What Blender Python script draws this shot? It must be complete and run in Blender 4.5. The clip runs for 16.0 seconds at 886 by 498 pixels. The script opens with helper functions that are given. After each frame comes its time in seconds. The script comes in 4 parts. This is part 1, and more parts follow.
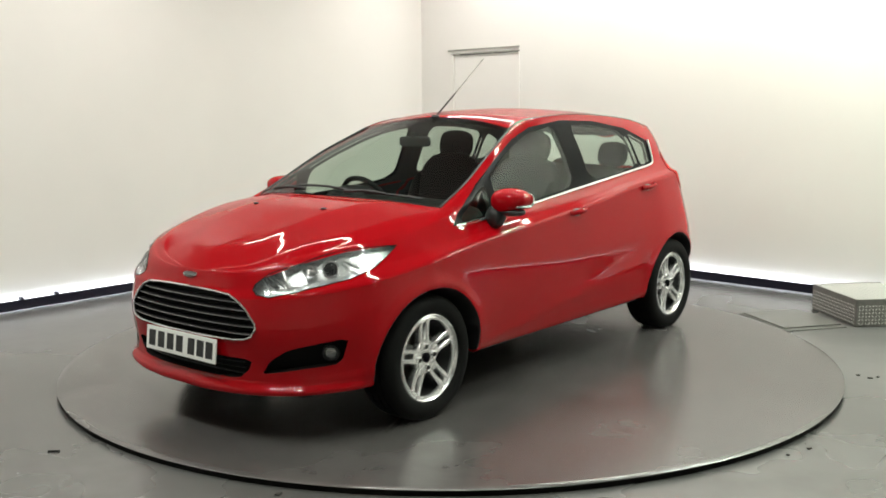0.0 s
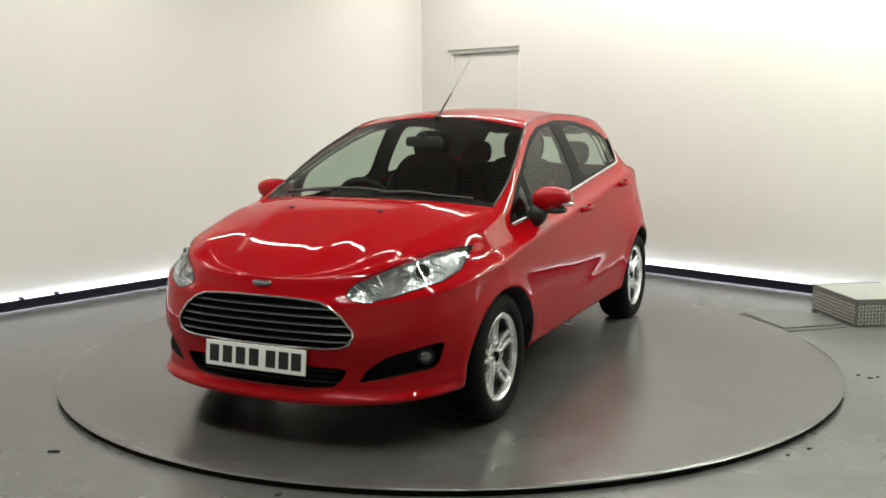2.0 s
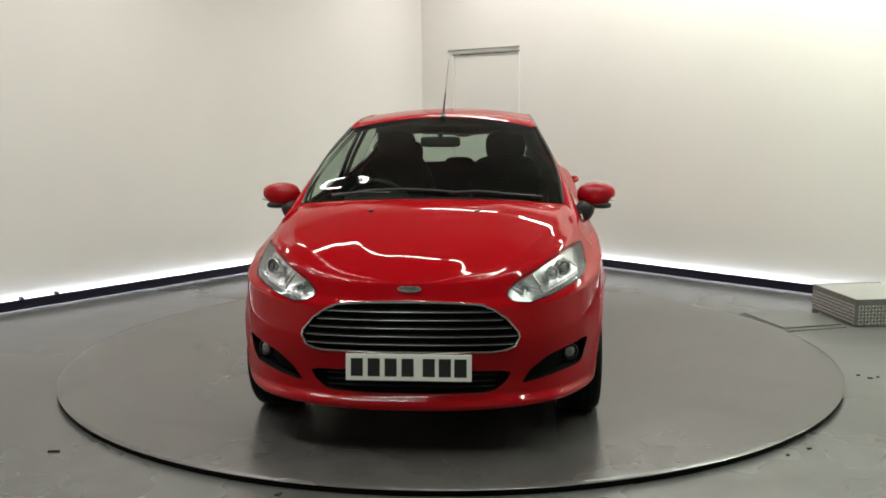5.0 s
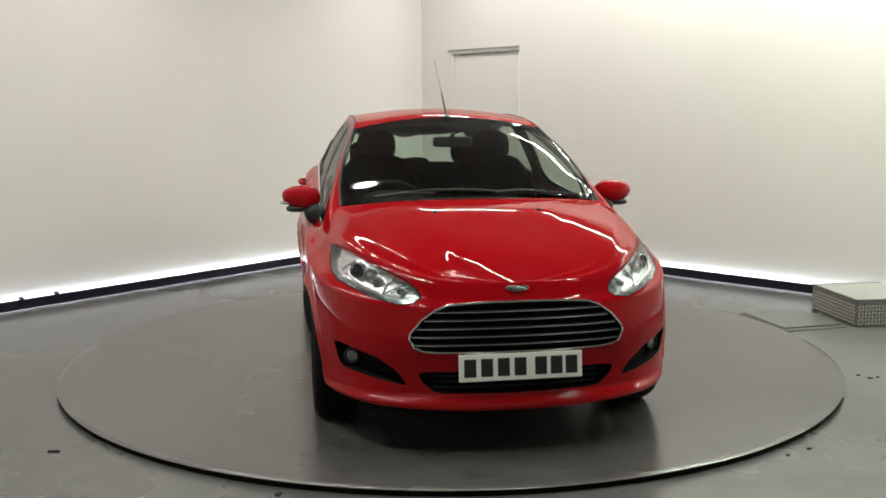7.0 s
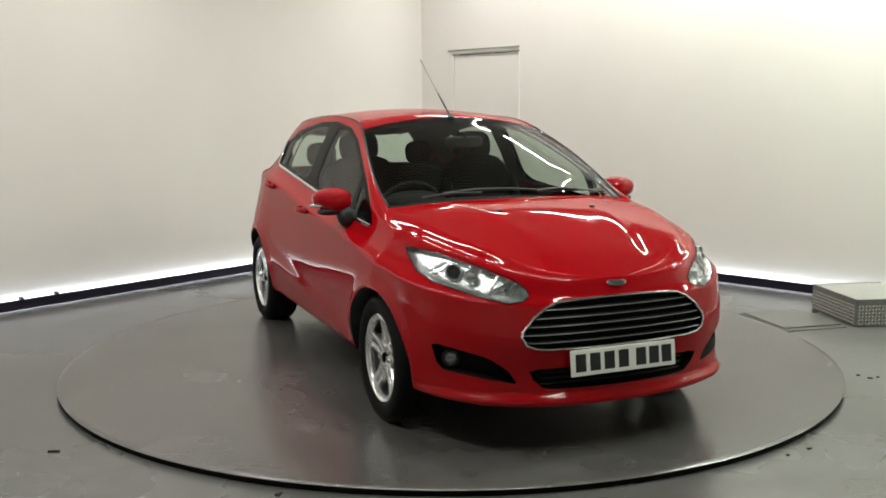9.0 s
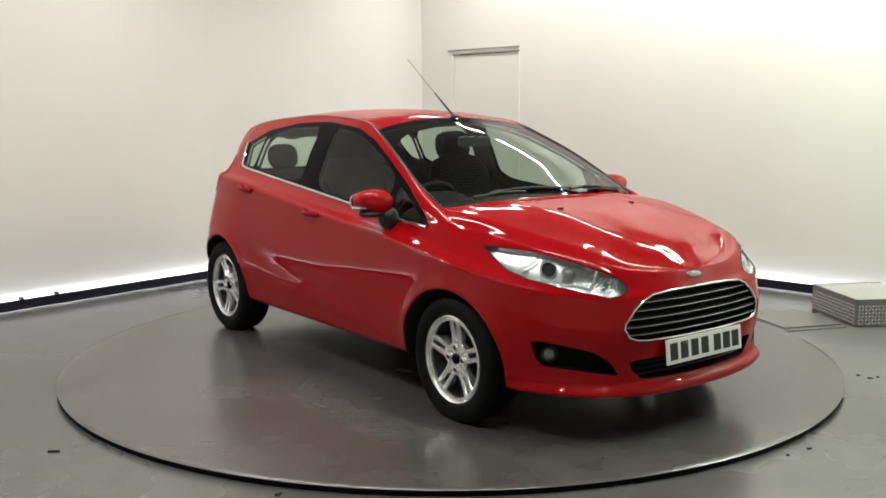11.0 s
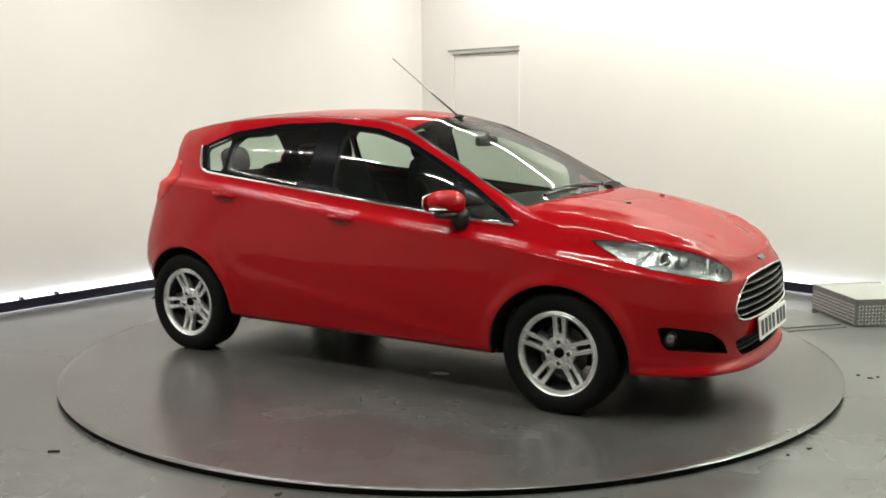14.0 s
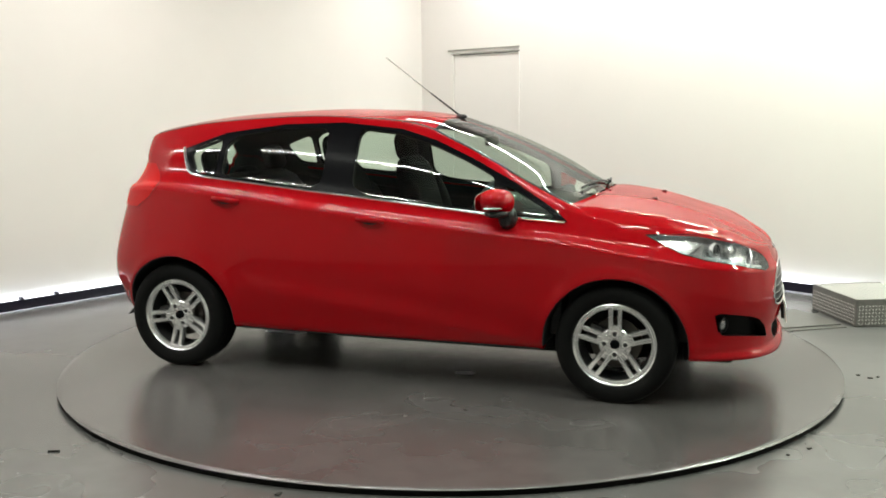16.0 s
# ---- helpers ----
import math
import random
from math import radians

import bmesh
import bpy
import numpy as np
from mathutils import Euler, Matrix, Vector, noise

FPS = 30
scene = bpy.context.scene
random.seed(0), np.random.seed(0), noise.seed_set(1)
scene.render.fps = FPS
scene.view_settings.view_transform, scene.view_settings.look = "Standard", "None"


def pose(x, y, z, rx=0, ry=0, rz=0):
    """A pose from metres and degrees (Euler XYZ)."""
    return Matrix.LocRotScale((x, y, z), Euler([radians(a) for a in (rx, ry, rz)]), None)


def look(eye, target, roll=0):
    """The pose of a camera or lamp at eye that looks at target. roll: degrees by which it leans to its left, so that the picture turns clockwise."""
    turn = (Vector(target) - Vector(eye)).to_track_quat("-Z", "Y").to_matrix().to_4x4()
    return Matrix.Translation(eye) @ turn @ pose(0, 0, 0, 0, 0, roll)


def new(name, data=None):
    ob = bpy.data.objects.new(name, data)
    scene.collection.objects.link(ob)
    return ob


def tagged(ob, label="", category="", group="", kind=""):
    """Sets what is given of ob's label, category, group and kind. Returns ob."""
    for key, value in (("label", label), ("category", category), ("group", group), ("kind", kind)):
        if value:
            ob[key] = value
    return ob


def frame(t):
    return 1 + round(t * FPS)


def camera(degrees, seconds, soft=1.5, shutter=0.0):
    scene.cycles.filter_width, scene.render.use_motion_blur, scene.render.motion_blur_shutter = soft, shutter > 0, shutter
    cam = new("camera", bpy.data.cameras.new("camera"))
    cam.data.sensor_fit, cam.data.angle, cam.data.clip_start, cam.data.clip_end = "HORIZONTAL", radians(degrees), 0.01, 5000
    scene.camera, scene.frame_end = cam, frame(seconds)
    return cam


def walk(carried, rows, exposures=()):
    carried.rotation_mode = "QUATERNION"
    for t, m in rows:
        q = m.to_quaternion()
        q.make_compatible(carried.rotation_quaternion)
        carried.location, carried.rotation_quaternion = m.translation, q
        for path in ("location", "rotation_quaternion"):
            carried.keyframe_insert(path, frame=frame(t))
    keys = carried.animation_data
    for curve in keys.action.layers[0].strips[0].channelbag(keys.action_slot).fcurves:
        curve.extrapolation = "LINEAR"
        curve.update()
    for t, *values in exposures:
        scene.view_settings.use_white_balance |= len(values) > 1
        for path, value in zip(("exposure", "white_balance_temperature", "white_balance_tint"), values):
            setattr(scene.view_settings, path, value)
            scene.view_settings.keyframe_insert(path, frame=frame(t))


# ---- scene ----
# ---------------------------------------------------------------- camera
cam = camera(49.38, 16.0, soft=1.7)
EYE = (0.0, -5.75, 1.432)
AIM = (EYE[0] - 0.00617, EYE[1] + 0.98995, EYE[2] - 0.14139)
walk(cam, [(0.0, look(EYE, AIM, -0.387)), (16.0, look(EYE, AIM, -0.387))],
     exposures=[(0.0, 0.46), (3.5, 0.20), (7.0, 0.12), (10.0, 0.24), (13.0, 0.48), (16.0, 0.57)])

FLOOR = -0.03          # the disc's top is at z = 0
ROOM_H = 3.4
CORNER = (-0.286, 4.97)
LEFT_DIR = (-0.637, -0.771)     # along the wall that runs to the left, away from the corner
RIGHT_DIR = (0.714, -0.700)

# ---------------------------------------------------------------- world
world = bpy.data.worlds.new("world")
scene.world = world
world.use_nodes = True
world.node_tree.nodes["Background"].inputs[0].default_value = (0.5, 0.5, 0.5, 1)
world.node_tree.nodes["Background"].inputs[1].default_value = 0.02

# ---------------------------------------------------------------- lamps
# three rows of linear ceiling fittings, parallel to the wall with the door: (x, y, turn, length, watts, colour)
LAMPS = []
TONES = ((1.0, .95, .915), (.96, .98, .895), (.925, 1.0, .87), (.915, 1.0, .855))
# the fittings at s = 3.3 are added, unseen, to brighten the right-hand wall
for d, watts in ((2.7, (19, 30, 44, 70)), (-0.6, (16, 17, 23, 26)), (-3.1, (23, 25, 35, 0))):
    for s, w, tone in zip((-2.3, -0.4, 1.5, 3.3), watts, TONES):
        if s > 3 and d < -1:
            continue
        LAMPS.append((.70 * d + .714 * s, .714 * d - .70 * s, -44.4, 1.6, w, tone))
for x, y, a, ln, w, col in LAMPS:
    ld = bpy.data.lights.new("ceiling_lamp", "AREA")
    ld.shape, ld.size, ld.size_y, ld.energy, ld.color = "RECTANGLE", ln, 0.055, w, col
    lamp_ob = new("ceiling_lamp", ld)
    lamp_ob.matrix_world = pose(x, y, ROOM_H - 0.085, 0, 0, a)


# ---------------------------------------------------------------- materials
def mat(name, color, rough=0.5, metal=0.0, coat=0.0, spec=0.5, var=0.0, scale=8.0, bump=0.0, bscale=60.0, rvar=0.0):
    m = bpy.data.materials.new(name)
    m.use_nodes = True
    nt = m.node_tree
    b = nt.nodes["Principled BSDF"]
    b.inputs["Base Color"].default_value = (*color, 1)
    b.inputs["Roughness"].default_value = rough
    b.inputs["Metallic"].default_value = metal
    b.inputs["Coat Weight"].default_value = coat
    b.inputs["Coat Roughness"].default_value = 0.03
    b.inputs["Specular IOR Level"].default_value = spec
    tc = nt.nodes.new("ShaderNodeTexCoord")
    if var or rvar:
        n1 = nt.nodes.new("ShaderNodeTexNoise")
        n1.inputs["Scale"].default_value = scale
        n1.inputs["Detail"].default_value = 5
        n1.inputs["Roughness"].default_value = 0.5
        nt.links.new(tc.outputs["Object"], n1.inputs["Vector"])
        if var:
            r = nt.nodes.new("ShaderNodeMapRange")
            r.inputs[1].default_value, r.inputs[2].default_value = 0.15, 0.85
            r.inputs[3].default_value, r.inputs[4].default_value = 1 - var, 1 + var
            nt.links.new(n1.outputs["Fac"], r.inputs[0])
            mx = nt.nodes.new("ShaderNodeVectorMath")
            mx.operation = "SCALE"
            mx.inputs[0].default_value = color
            nt.links.new(r.outputs[0], mx.inputs["Scale"])
            nt.links.new(mx.outputs[0], b.inputs["Base Color"])
        if rvar:
            r2 = nt.nodes.new("ShaderNodeMapRange")
            r2.inputs[1].default_value, r2.inputs[2].default_value = 0.15, 0.85
            r2.inputs[3].default_value, r2.inputs[4].default_value = rough - rvar, rough + rvar
            nt.links.new(n1.outputs["Fac"], r2.inputs[0])
            nt.links.new(r2.outputs[0], b.inputs["Roughness"])
    if bump:
        n2 = nt.nodes.new("ShaderNodeTexNoise")
        n2.inputs["Scale"].default_value = bscale
        n2.inputs["Detail"].default_value = 4
        nt.links.new(tc.outputs["Object"], n2.inputs["Vector"])
        bp = nt.nodes.new("ShaderNodeBump")
        bp.inputs["Strength"].default_value = bump
        bp.inputs["Distance"].default_value = 0.01
        nt.links.new(n2.outputs["Fac"], bp.inputs["Height"])
        nt.links.new(bp.outputs[0], b.inputs["Normal"])
    return m


def glow(name, color, strength):
    m = bpy.data.materials.new(name)
    m.use_nodes = True
    b = m.node_tree.nodes["Principled BSDF"]
    b.inputs["Base Color"].default_value = (0.8, 0.8, 0.8, 1)
    b.inputs["Emission Color"].default_value = (*color, 1)
    b.inputs["Emission Strength"].default_value = strength
    return m


def glass(name, tint, gloss=1.0):
    m = bpy.data.materials.new(name)
    m.use_nodes = True
    nt = m.node_tree
    nt.nodes.remove(nt.nodes["Principled BSDF"])
    out = nt.nodes["Material Output"]
    tr = nt.nodes.new("ShaderNodeBsdfTransparent")
    tr.inputs[0].default_value = (*tint, 1)
    gl = nt.nodes.new("ShaderNodeBsdfGlossy")
    gl.inputs["Roughness"].default_value = 0.02
    lw = nt.nodes.new("ShaderNodeLayerWeight")
    lw.inputs["Blend"].default_value = 0.5
    pw = nt.nodes.new("ShaderNodeMath")
    pw.operation = "POWER"
    pw.inputs[1].default_value = 4.5
    nt.links.new(lw.outputs["Facing"], pw.inputs[0])
    fr = nt.nodes.new("ShaderNodeMath")
    fr.operation = "MULTIPLY_ADD"
    fr.inputs[1].default_value, fr.inputs[2].default_value = 0.5 * gloss, 0.045 * gloss
    nt.links.new(pw.outputs[0], fr.inputs[0])
    mx = nt.nodes.new("ShaderNodeMixShader")
    nt.links.new(fr.outputs[0], mx.inputs[0])
    nt.links.new(tr.outputs[0], mx.inputs[1])
    nt.links.new(gl.outputs[0], mx.inputs[2])
    nt.links.new(mx.outputs[0], out.inputs[0])
    return m


def worn_floor(name, color, rough, spec):
    """Painted floor with broad tyre-darkened clouds, fainter blotches and darker spots."""
    m = mat(name, color, rough, spec=spec)
    nt = m.node_tree
    b = nt.nodes["Principled BSDF"]
    tc = nt.nodes.new("ShaderNodeTexCoord")
    gain = rgain = None
    for scale, detail, dist, lo, hi, a, z, ra, rz in ((0.6, 3, .5, .25, .75, .80, 1.20, -.03, .04), (2.2, 2, .4, .25, .75, .93, 1.07, -.015, .02),
                                                      (6.0, 2, .2, .30, .85, 1.04, .88, 0, 0)):
        n = nt.nodes.new("ShaderNodeTexNoise")
        n.inputs["Scale"].default_value = scale
        n.inputs["Detail"].default_value = detail
        n.inputs["Distortion"].default_value = dist
        nt.links.new(tc.outputs["Object"], n.inputs["Vector"])
        outs = []
        for p, q in ((a, z), (ra, rz)):
            r = nt.nodes.new("ShaderNodeMapRange")
            r.interpolation_type = "SMOOTHSTEP"
            r.inputs[1].default_value, r.inputs[2].default_value = lo, hi
            r.inputs[3].default_value, r.inputs[4].default_value = p, q
            nt.links.new(n.outputs["Fac"], r.inputs[0])
            outs.append(r.outputs[0])
        if gain is None:
            gain, rgain = outs
            continue
        for k, op in ((0, "MULTIPLY"), (1, "ADD")):
            x = nt.nodes.new("ShaderNodeMath")
            x.operation = op
            nt.links.new((gain, rgain)[k], x.inputs[0])
            nt.links.new(outs[k], x.inputs[1])
            if k == 0:
                gain = x.outputs[0]
            else:
                rgain = x.outputs[0]
    mx = nt.nodes.new("ShaderNodeVectorMath")
    mx.operation = "SCALE"
    mx.inputs[0].default_value = color
    nt.links.new(gain, mx.inputs["Scale"])
    nt.links.new(mx.outputs[0], b.inputs["Base Color"])
    ad = nt.nodes.new("ShaderNodeMath")
    ad.operation = "ADD"
    ad.inputs[1].default_value = rough
    nt.links.new(rgain, ad.inputs[0])
    nt.links.new(ad.outputs[0], b.inputs["Roughness"])
    return m


M_WALL = mat("wall_paint", (0.80, 0.78, 0.74), 0.55, var=0.03, scale=1.2, bump=0.05, bscale=90)
# ceiling is never in view; its grey cuts bounce light and deepens shade
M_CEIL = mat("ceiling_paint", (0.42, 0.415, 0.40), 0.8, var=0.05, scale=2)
M_FLOOR = worn_floor("floor_paint", (0.106, 0.105, 0.102), 0.27, 1.0)
M_DISC = worn_floor("disc_paint", (0.086, 0.080, 0.079), 0.235, 1.0)
M_EDGE = mat("black_rubber", (0.004, 0.0038, 0.0035), 0.8, spec=0.1, bump=0.2, bscale=40)
M_SKIRT = mat("skirting_black", (0.006, 0.006, 0.018), 0.4)
M_STRIP = glow("strip_light", (0.80, 0.87, 1.0), 11.0)
M_TUBE = glow("lamp_diffuser", (1.0, 0.97, 0.85), 2.0)
M_WHITE = mat("white_metal", (0.75, 0.75, 0.73), 0.4)
M_GREYTRIM = mat("grey_trim", (0.32, 0.32, 0.28), 0.5)
M_ALU = mat("tread_aluminium", (0.19, 0.187, 0.175), 0.5, metal=0.7, var=0.25, scale=14, bump=0.1, bscale=80)
M_RED = mat("red_paint", (0.335, 0.0022, 0.0058), 0.4, coat=0.62, spec=0.0, var=0.02, scale=3)
M_BLACK = mat("black_plastic", (0.012, 0.012, 0.013), 0.45, bump=0.05, bscale=300)
M_GLOSSBLACK = mat("gloss_black", (0.004, 0.004, 0.005), 0.22, spec=0.03)
M_CHROME = mat("chrome", (0.82, 0.82, 0.84), 0.09, metal=1.0)
M_ALLOY = mat("alloy_silver", (0.82, 0.82, 0.83), 0.22, metal=0.85, coat=0.5)
M_TYRE = mat("tyre_rubber", (0.005, 0.005, 0.005), 0.75, spec=0.14, bump=0.1, bscale=120)
M_CLOTH = mat("seat_cloth", (0.008, 0.0075, 0.008), 0.95, spec=0.1, var=0.3, scale=9)
M_DASH = mat("dash_plastic", (0.009, 0.009, 0.010), 0.65, spec=0.2, var=0.1, scale=5)
M_LINER = mat("headliner_cloth", (0.022, 0.02, 0.02), 0.9, var=0.1, scale=6)
M_GLASS = glass("window_glass", (0.70, 0.78, 0.72))
M_LENS = glass("clear_lens", (0.93, 0.94, 0.95))
M_REFL = mat("lamp_reflector", (0.66, 0.66, 0.67), 0.24, metal=0.92, bump=0.4, bscale=42)
M_LAMPGREY = mat("lamp_housing", (0.30, 0.30, 0.31), 0.3, metal=0.4)
M_TAIL = mat("tail_red", (0.50, 0.005, 0.006), 0.25, coat=0.45, spec=0.0)
M_PLATE = mat("plate_white", (0.84, 0.84, 0.81), 0.35)
# steel darkened so that the gaps between the spokes look shaded
M_DISCBRAKE = mat("brake_steel", (0.06, 0.055, 0.05), 0.4, metal=0.9)
M_BADGE = mat("badge_dark", (0.02, 0.022, 0.02), 0.3, metal=0.2, coat=0.3)
M_TREAD = mat("tread_bright", (0.60, 0.59, 0.56), 0.55, metal=0.5)
M_FLOORPLATE = mat("floor_plate_metal", (0.125, 0.123, 0.115), 0.32, var=0.2, scale=5, bump=0.05)
M_BAREDGE = mat("satin_metal", (0.36, 0.36, 0.37), 0.3, metal=0.9)
M_FOG = mat("fog_lens", (0.25, 0.25, 0.26), 0.12, metal=0.7, coat=1.0, bump=0.3, bscale=60)
# shaded copy of the alloy: shade behind the spokes put into the colour
M_BARREL_SHADE = mat("barrel_shade", (0.05, 0.05, 0.052), 0.45, metal=0.6)
M_CRUMB = mat("crumb_grey", (0.035, 0.033, 0.03), 0.8, spec=0.2)

M_PROJ = mat("projector_glass", (0.02, 0.021, 0.024), 0.06, spec=0.6, coat=0.6)
M_UNDER = mat("underbody_coating", (0.008, 0.008, 0.008), 0.8, spec=0.15, var=0.2, scale=6)


# ---------------------------------------------------------------- mesh helpers
def part(name, bm, material, parent=None, label="", smooth=False):
    me = bpy.data.meshes.new(name)
    if isinstance(bm, tuple):
        me.from_pydata(*bm)
    else:
        bmesh.ops.recalc_face_normals(bm, faces=bm.faces)
        bm.to_mesh(me)
        bm.free()
    me.materials.append(material)
    if smooth:
        me.polygons.foreach_set("use_smooth", [True] * len(me.polygons))
        me.set_sharp_from_angle(angle=radians(38))
    ob = new(name, me)
    if parent:
        ob.parent = parent
    if label:
        tagged(ob, label)
    return ob


def box(x0, x1, y0, y1, z0, z1, bevel=0.0, seg=2, bm=None):
    b = bmesh.new()
    r = bmesh.ops.create_cube(b, size=1)
    for v in r["verts"]:
        v.co = Vector(((x0 + x1) / 2 + v.co.x * (x1 - x0), (y0 + y1) / 2 + v.co.y * (y1 - y0), (z0 + z1) / 2 + v.co.z * (z1 - z0)))
    if bevel:
        bmesh.ops.bevel(b, geom=b.edges[:], offset=bevel, segments=seg, profile=0.6, affect="EDGES")
    return b


def move(bm, m):
    bmesh.ops.transform(bm, matrix=m, verts=bm.verts)
    return bm


def join(*bms):
    out = bmesh.new()
    for b in bms:
        me = bpy.data.meshes.new("tmp")
        b.to_mesh(me)
        b.free()
        out.from_mesh(me)
        bpy.data.meshes.remove(me)
    return out


def lathe(profile, n=48, axis="y", closed=False):
    """Turns (radius, along) pairs round an axis."""
    b = bmesh.new()
    rings = []
    for r, a in profile:
        ring = []
        for k in range(n):
            t = 2 * math.pi * k / n
            p = {"y": (r * math.cos(t), a, r * math.sin(t)), "z": (r * math.cos(t), r * math.sin(t), a), "x": (a, r * math.cos(t), r * math.sin(t))}[axis]
            ring.append(b.verts.new(p))
        rings.append(ring)
    pairs = list(zip(rings, rings[1:])) + ([(rings[-1], rings[0])] if closed else [])
    for p, q in pairs:
        for k in range(n):
            b.faces.new((p[k], p[(k + 1) % n], q[(k + 1) % n], q[k]))
    return b


def tube(points, radius, n=8, taper=1.0):
    b = bmesh.new()
    pts = [Vector(p) for p in points]
    rings = []
    for i, p in enumerate(pts):
        d = (pts[min(i + 1, len(pts) - 1)] - pts[max(i - 1, 0)]).normalized()
        side = d.cross(Vector((0, 0, 1)) if abs(d.z) < 0.9 else Vector((1, 0, 0))).normalized()
        up = side.cross(d)
        r = radius * (1 + (taper - 1) * i / (len(pts) - 1))
        rings.append([b.verts.new(p + r * (math.cos(2 * math.pi * k / n) * side + math.sin(2 * math.pi * k / n) * up)) for k in range(n)])
    for p, q in zip(rings, rings[1:]):
        for k in range(n):
            b.faces.new((p[k], p[(k + 1) % n], q[(k + 1) % n], q[k]))
    b.faces.new(rings[0])
    b.faces.new(rings[-1][::-1])
    return b


# ---------------------------------------------------------------- room
def along(o, d, s, off=0.0):
    """A point s metres along a wall from o, off metres into the room."""
    n = (-d[1], d[0])
    if n[0] * (0 - o[0]) + n[1] * (-2 - o[1]) < 0:
        n = (-n[0], -n[1])
    return o[0] + d[0] * s + n[0] * off, o[1] + d[1] * s + n[1] * off


def slab(o, d, s0, s1, off0, off1, z0, z1, bevel=0.0):
    """A box that lies along a wall."""
    b = box(s0, s1, off0, off1, z0, z1, bevel)
    for v in b.verts:
        x, y = along(o, d, v.co.x, v.co.y)
        v.co.x, v.co.y = x, y
    return b


def room():
    fl = part("floor", box(-8, 8, -9, 6.5, FLOOR - 0.1, FLOOR), M_FLOOR)
    tagged(fl, "grey painted concrete workshop floor with scuffs", "floor", kind="structure")
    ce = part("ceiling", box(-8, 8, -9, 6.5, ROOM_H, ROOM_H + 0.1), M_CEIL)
    tagged(ce, "plain ceiling out of view, grey to cut bounce light", "ceiling", kind="structure")
    # the wall with the door is built round its opening
    d0, d1, dh = DOOR
    for name, d, pieces in (("wall_left", LEFT_DIR, [(0.0, 8.0, FLOOR, ROOM_H)]),
                            ("wall_right", RIGHT_DIR, [(0.0, d0, FLOOR, ROOM_H), (d1, 8.0, FLOOR, ROOM_H), (d0, d1, dh, ROOM_H)])):
        w = part(name, join(*[slab(CORNER, d, s0, s1, -0.12, 0.0, z0, z1) for s0, s1, z0, z1 in pieces]), M_WALL)
        tagged(w, "smooth white painted wall of the photo bay", "wall", kind="structure")
    for name, a, b in (("wall_back", -7.9, 7.9), ):
        w = part(name, box(a, b, -8.0, -7.88, FLOOR, ROOM_H), M_WALL)
        tagged(w, "plain white painted wall behind the camera", "wall", kind="structure")
    for name, x in (("wall_side", -5.6), ("wall_side_far", 5.5)):
        w = part(name, box(x, x + 0.12, -7.9, -0.6, FLOOR, ROOM_H), M_WALL)
        tagged(w, "plain white painted side wall", "wall", kind="structure")
    # skirting boards with a light strip lying on each
    for k, d in enumerate((LEFT_DIR, RIGHT_DIR)):
        spans = [(0.02, 7.6)] if k == 0 else [(0.02, d0 - 0.0), (d1, 7.6)]
        for s0, s1 in spans:
            sk = part("skirting", slab(CORNER, d, s0, s1, 0.035, 0.07, FLOOR + 0.012, 0.053, 0.003), M_SKIRT)
            tagged(sk, "low black skirting rail at the foot of the wall", "skirting", kind="structure")
            st = part("strip_light", slab(CORNER, d, s0, s1, 0.008, 0.030, 0.030, 0.046), M_STRIP)
            tagged(st, "white light strip behind the black skirting", "strip light", group="strip lights")


def skirting_clips():
    for s in (4.66, 4.38, 6.0):
        c = part("skirting_clip", slab(CORNER, LEFT_DIR, s - .012, s + .012, .030, .074, .050, .075, .003), M_SKIRT)
        tagged(c, "small black clip on the skirting rail", "clip", group="skirting clips")


def wall_door():
    d0, d1, dh = DOOR
    th = new("door_1")
    tagged(th, "flush white door set back in the white wall", "door", kind="structure")
    part("door_leaf", slab(CORNER, RIGHT_DIR, d0 + 0.03, d1 - 0.03, -0.055, -0.012, FLOOR + 0.01, dh - 0.032, 0.003), M_WALL, th)
    part("door_head", slab(CORNER, RIGHT_DIR, d0, d1, -0.10, 0.005, dh - 0.0095, dh - 0.001, 0.002), M_WHITE, th)
    part("door_track", slab(CORNER, RIGHT_DIR, d0 - 0.05, d1, 0.001, 0.012, dh + 0.014, dh + 0.029), M_GREYTRIM, th, "grey metal track above the door")
    part("door_seal", slab(CORNER, RIGHT_DIR, d0, d1, -0.011, 0.006, dh - 0.024, dh - 0.011), M_GREYTRIM, th, "grey seal under the door head")
    part("door_jamb", slab(CORNER, RIGHT_DIR, d0, d0 + 0.026, -0.10, 0.006, FLOOR, dh - 0.029, 0.002), M_WALL, th)
    part("door_jamb", slab(CORNER, RIGHT_DIR, d1 - 0.026, d1, -0.10, 0.006, FLOOR, dh - 0.029, 0.002), M_WALL, th)


def ceiling_light(x, y, a, ln):
    th = new("ceiling_light")
    th.matrix_world = pose(x, y, ROOM_H, 0, 0, a)
    tagged(th, "long white linear ceiling light fitting", "ceiling light", group="ceiling lights")
    part("housing", box(-ln / 2 - 0.05, ln / 2 + 0.05, -0.06, 0.06, -0.05, 0.0, 0.008), M_WHITE, th)
    part("diffuser", box(-ln / 2, ln / 2, -0.04, 0.04, -0.08, -0.0505, 0.006), M_TUBE, th)


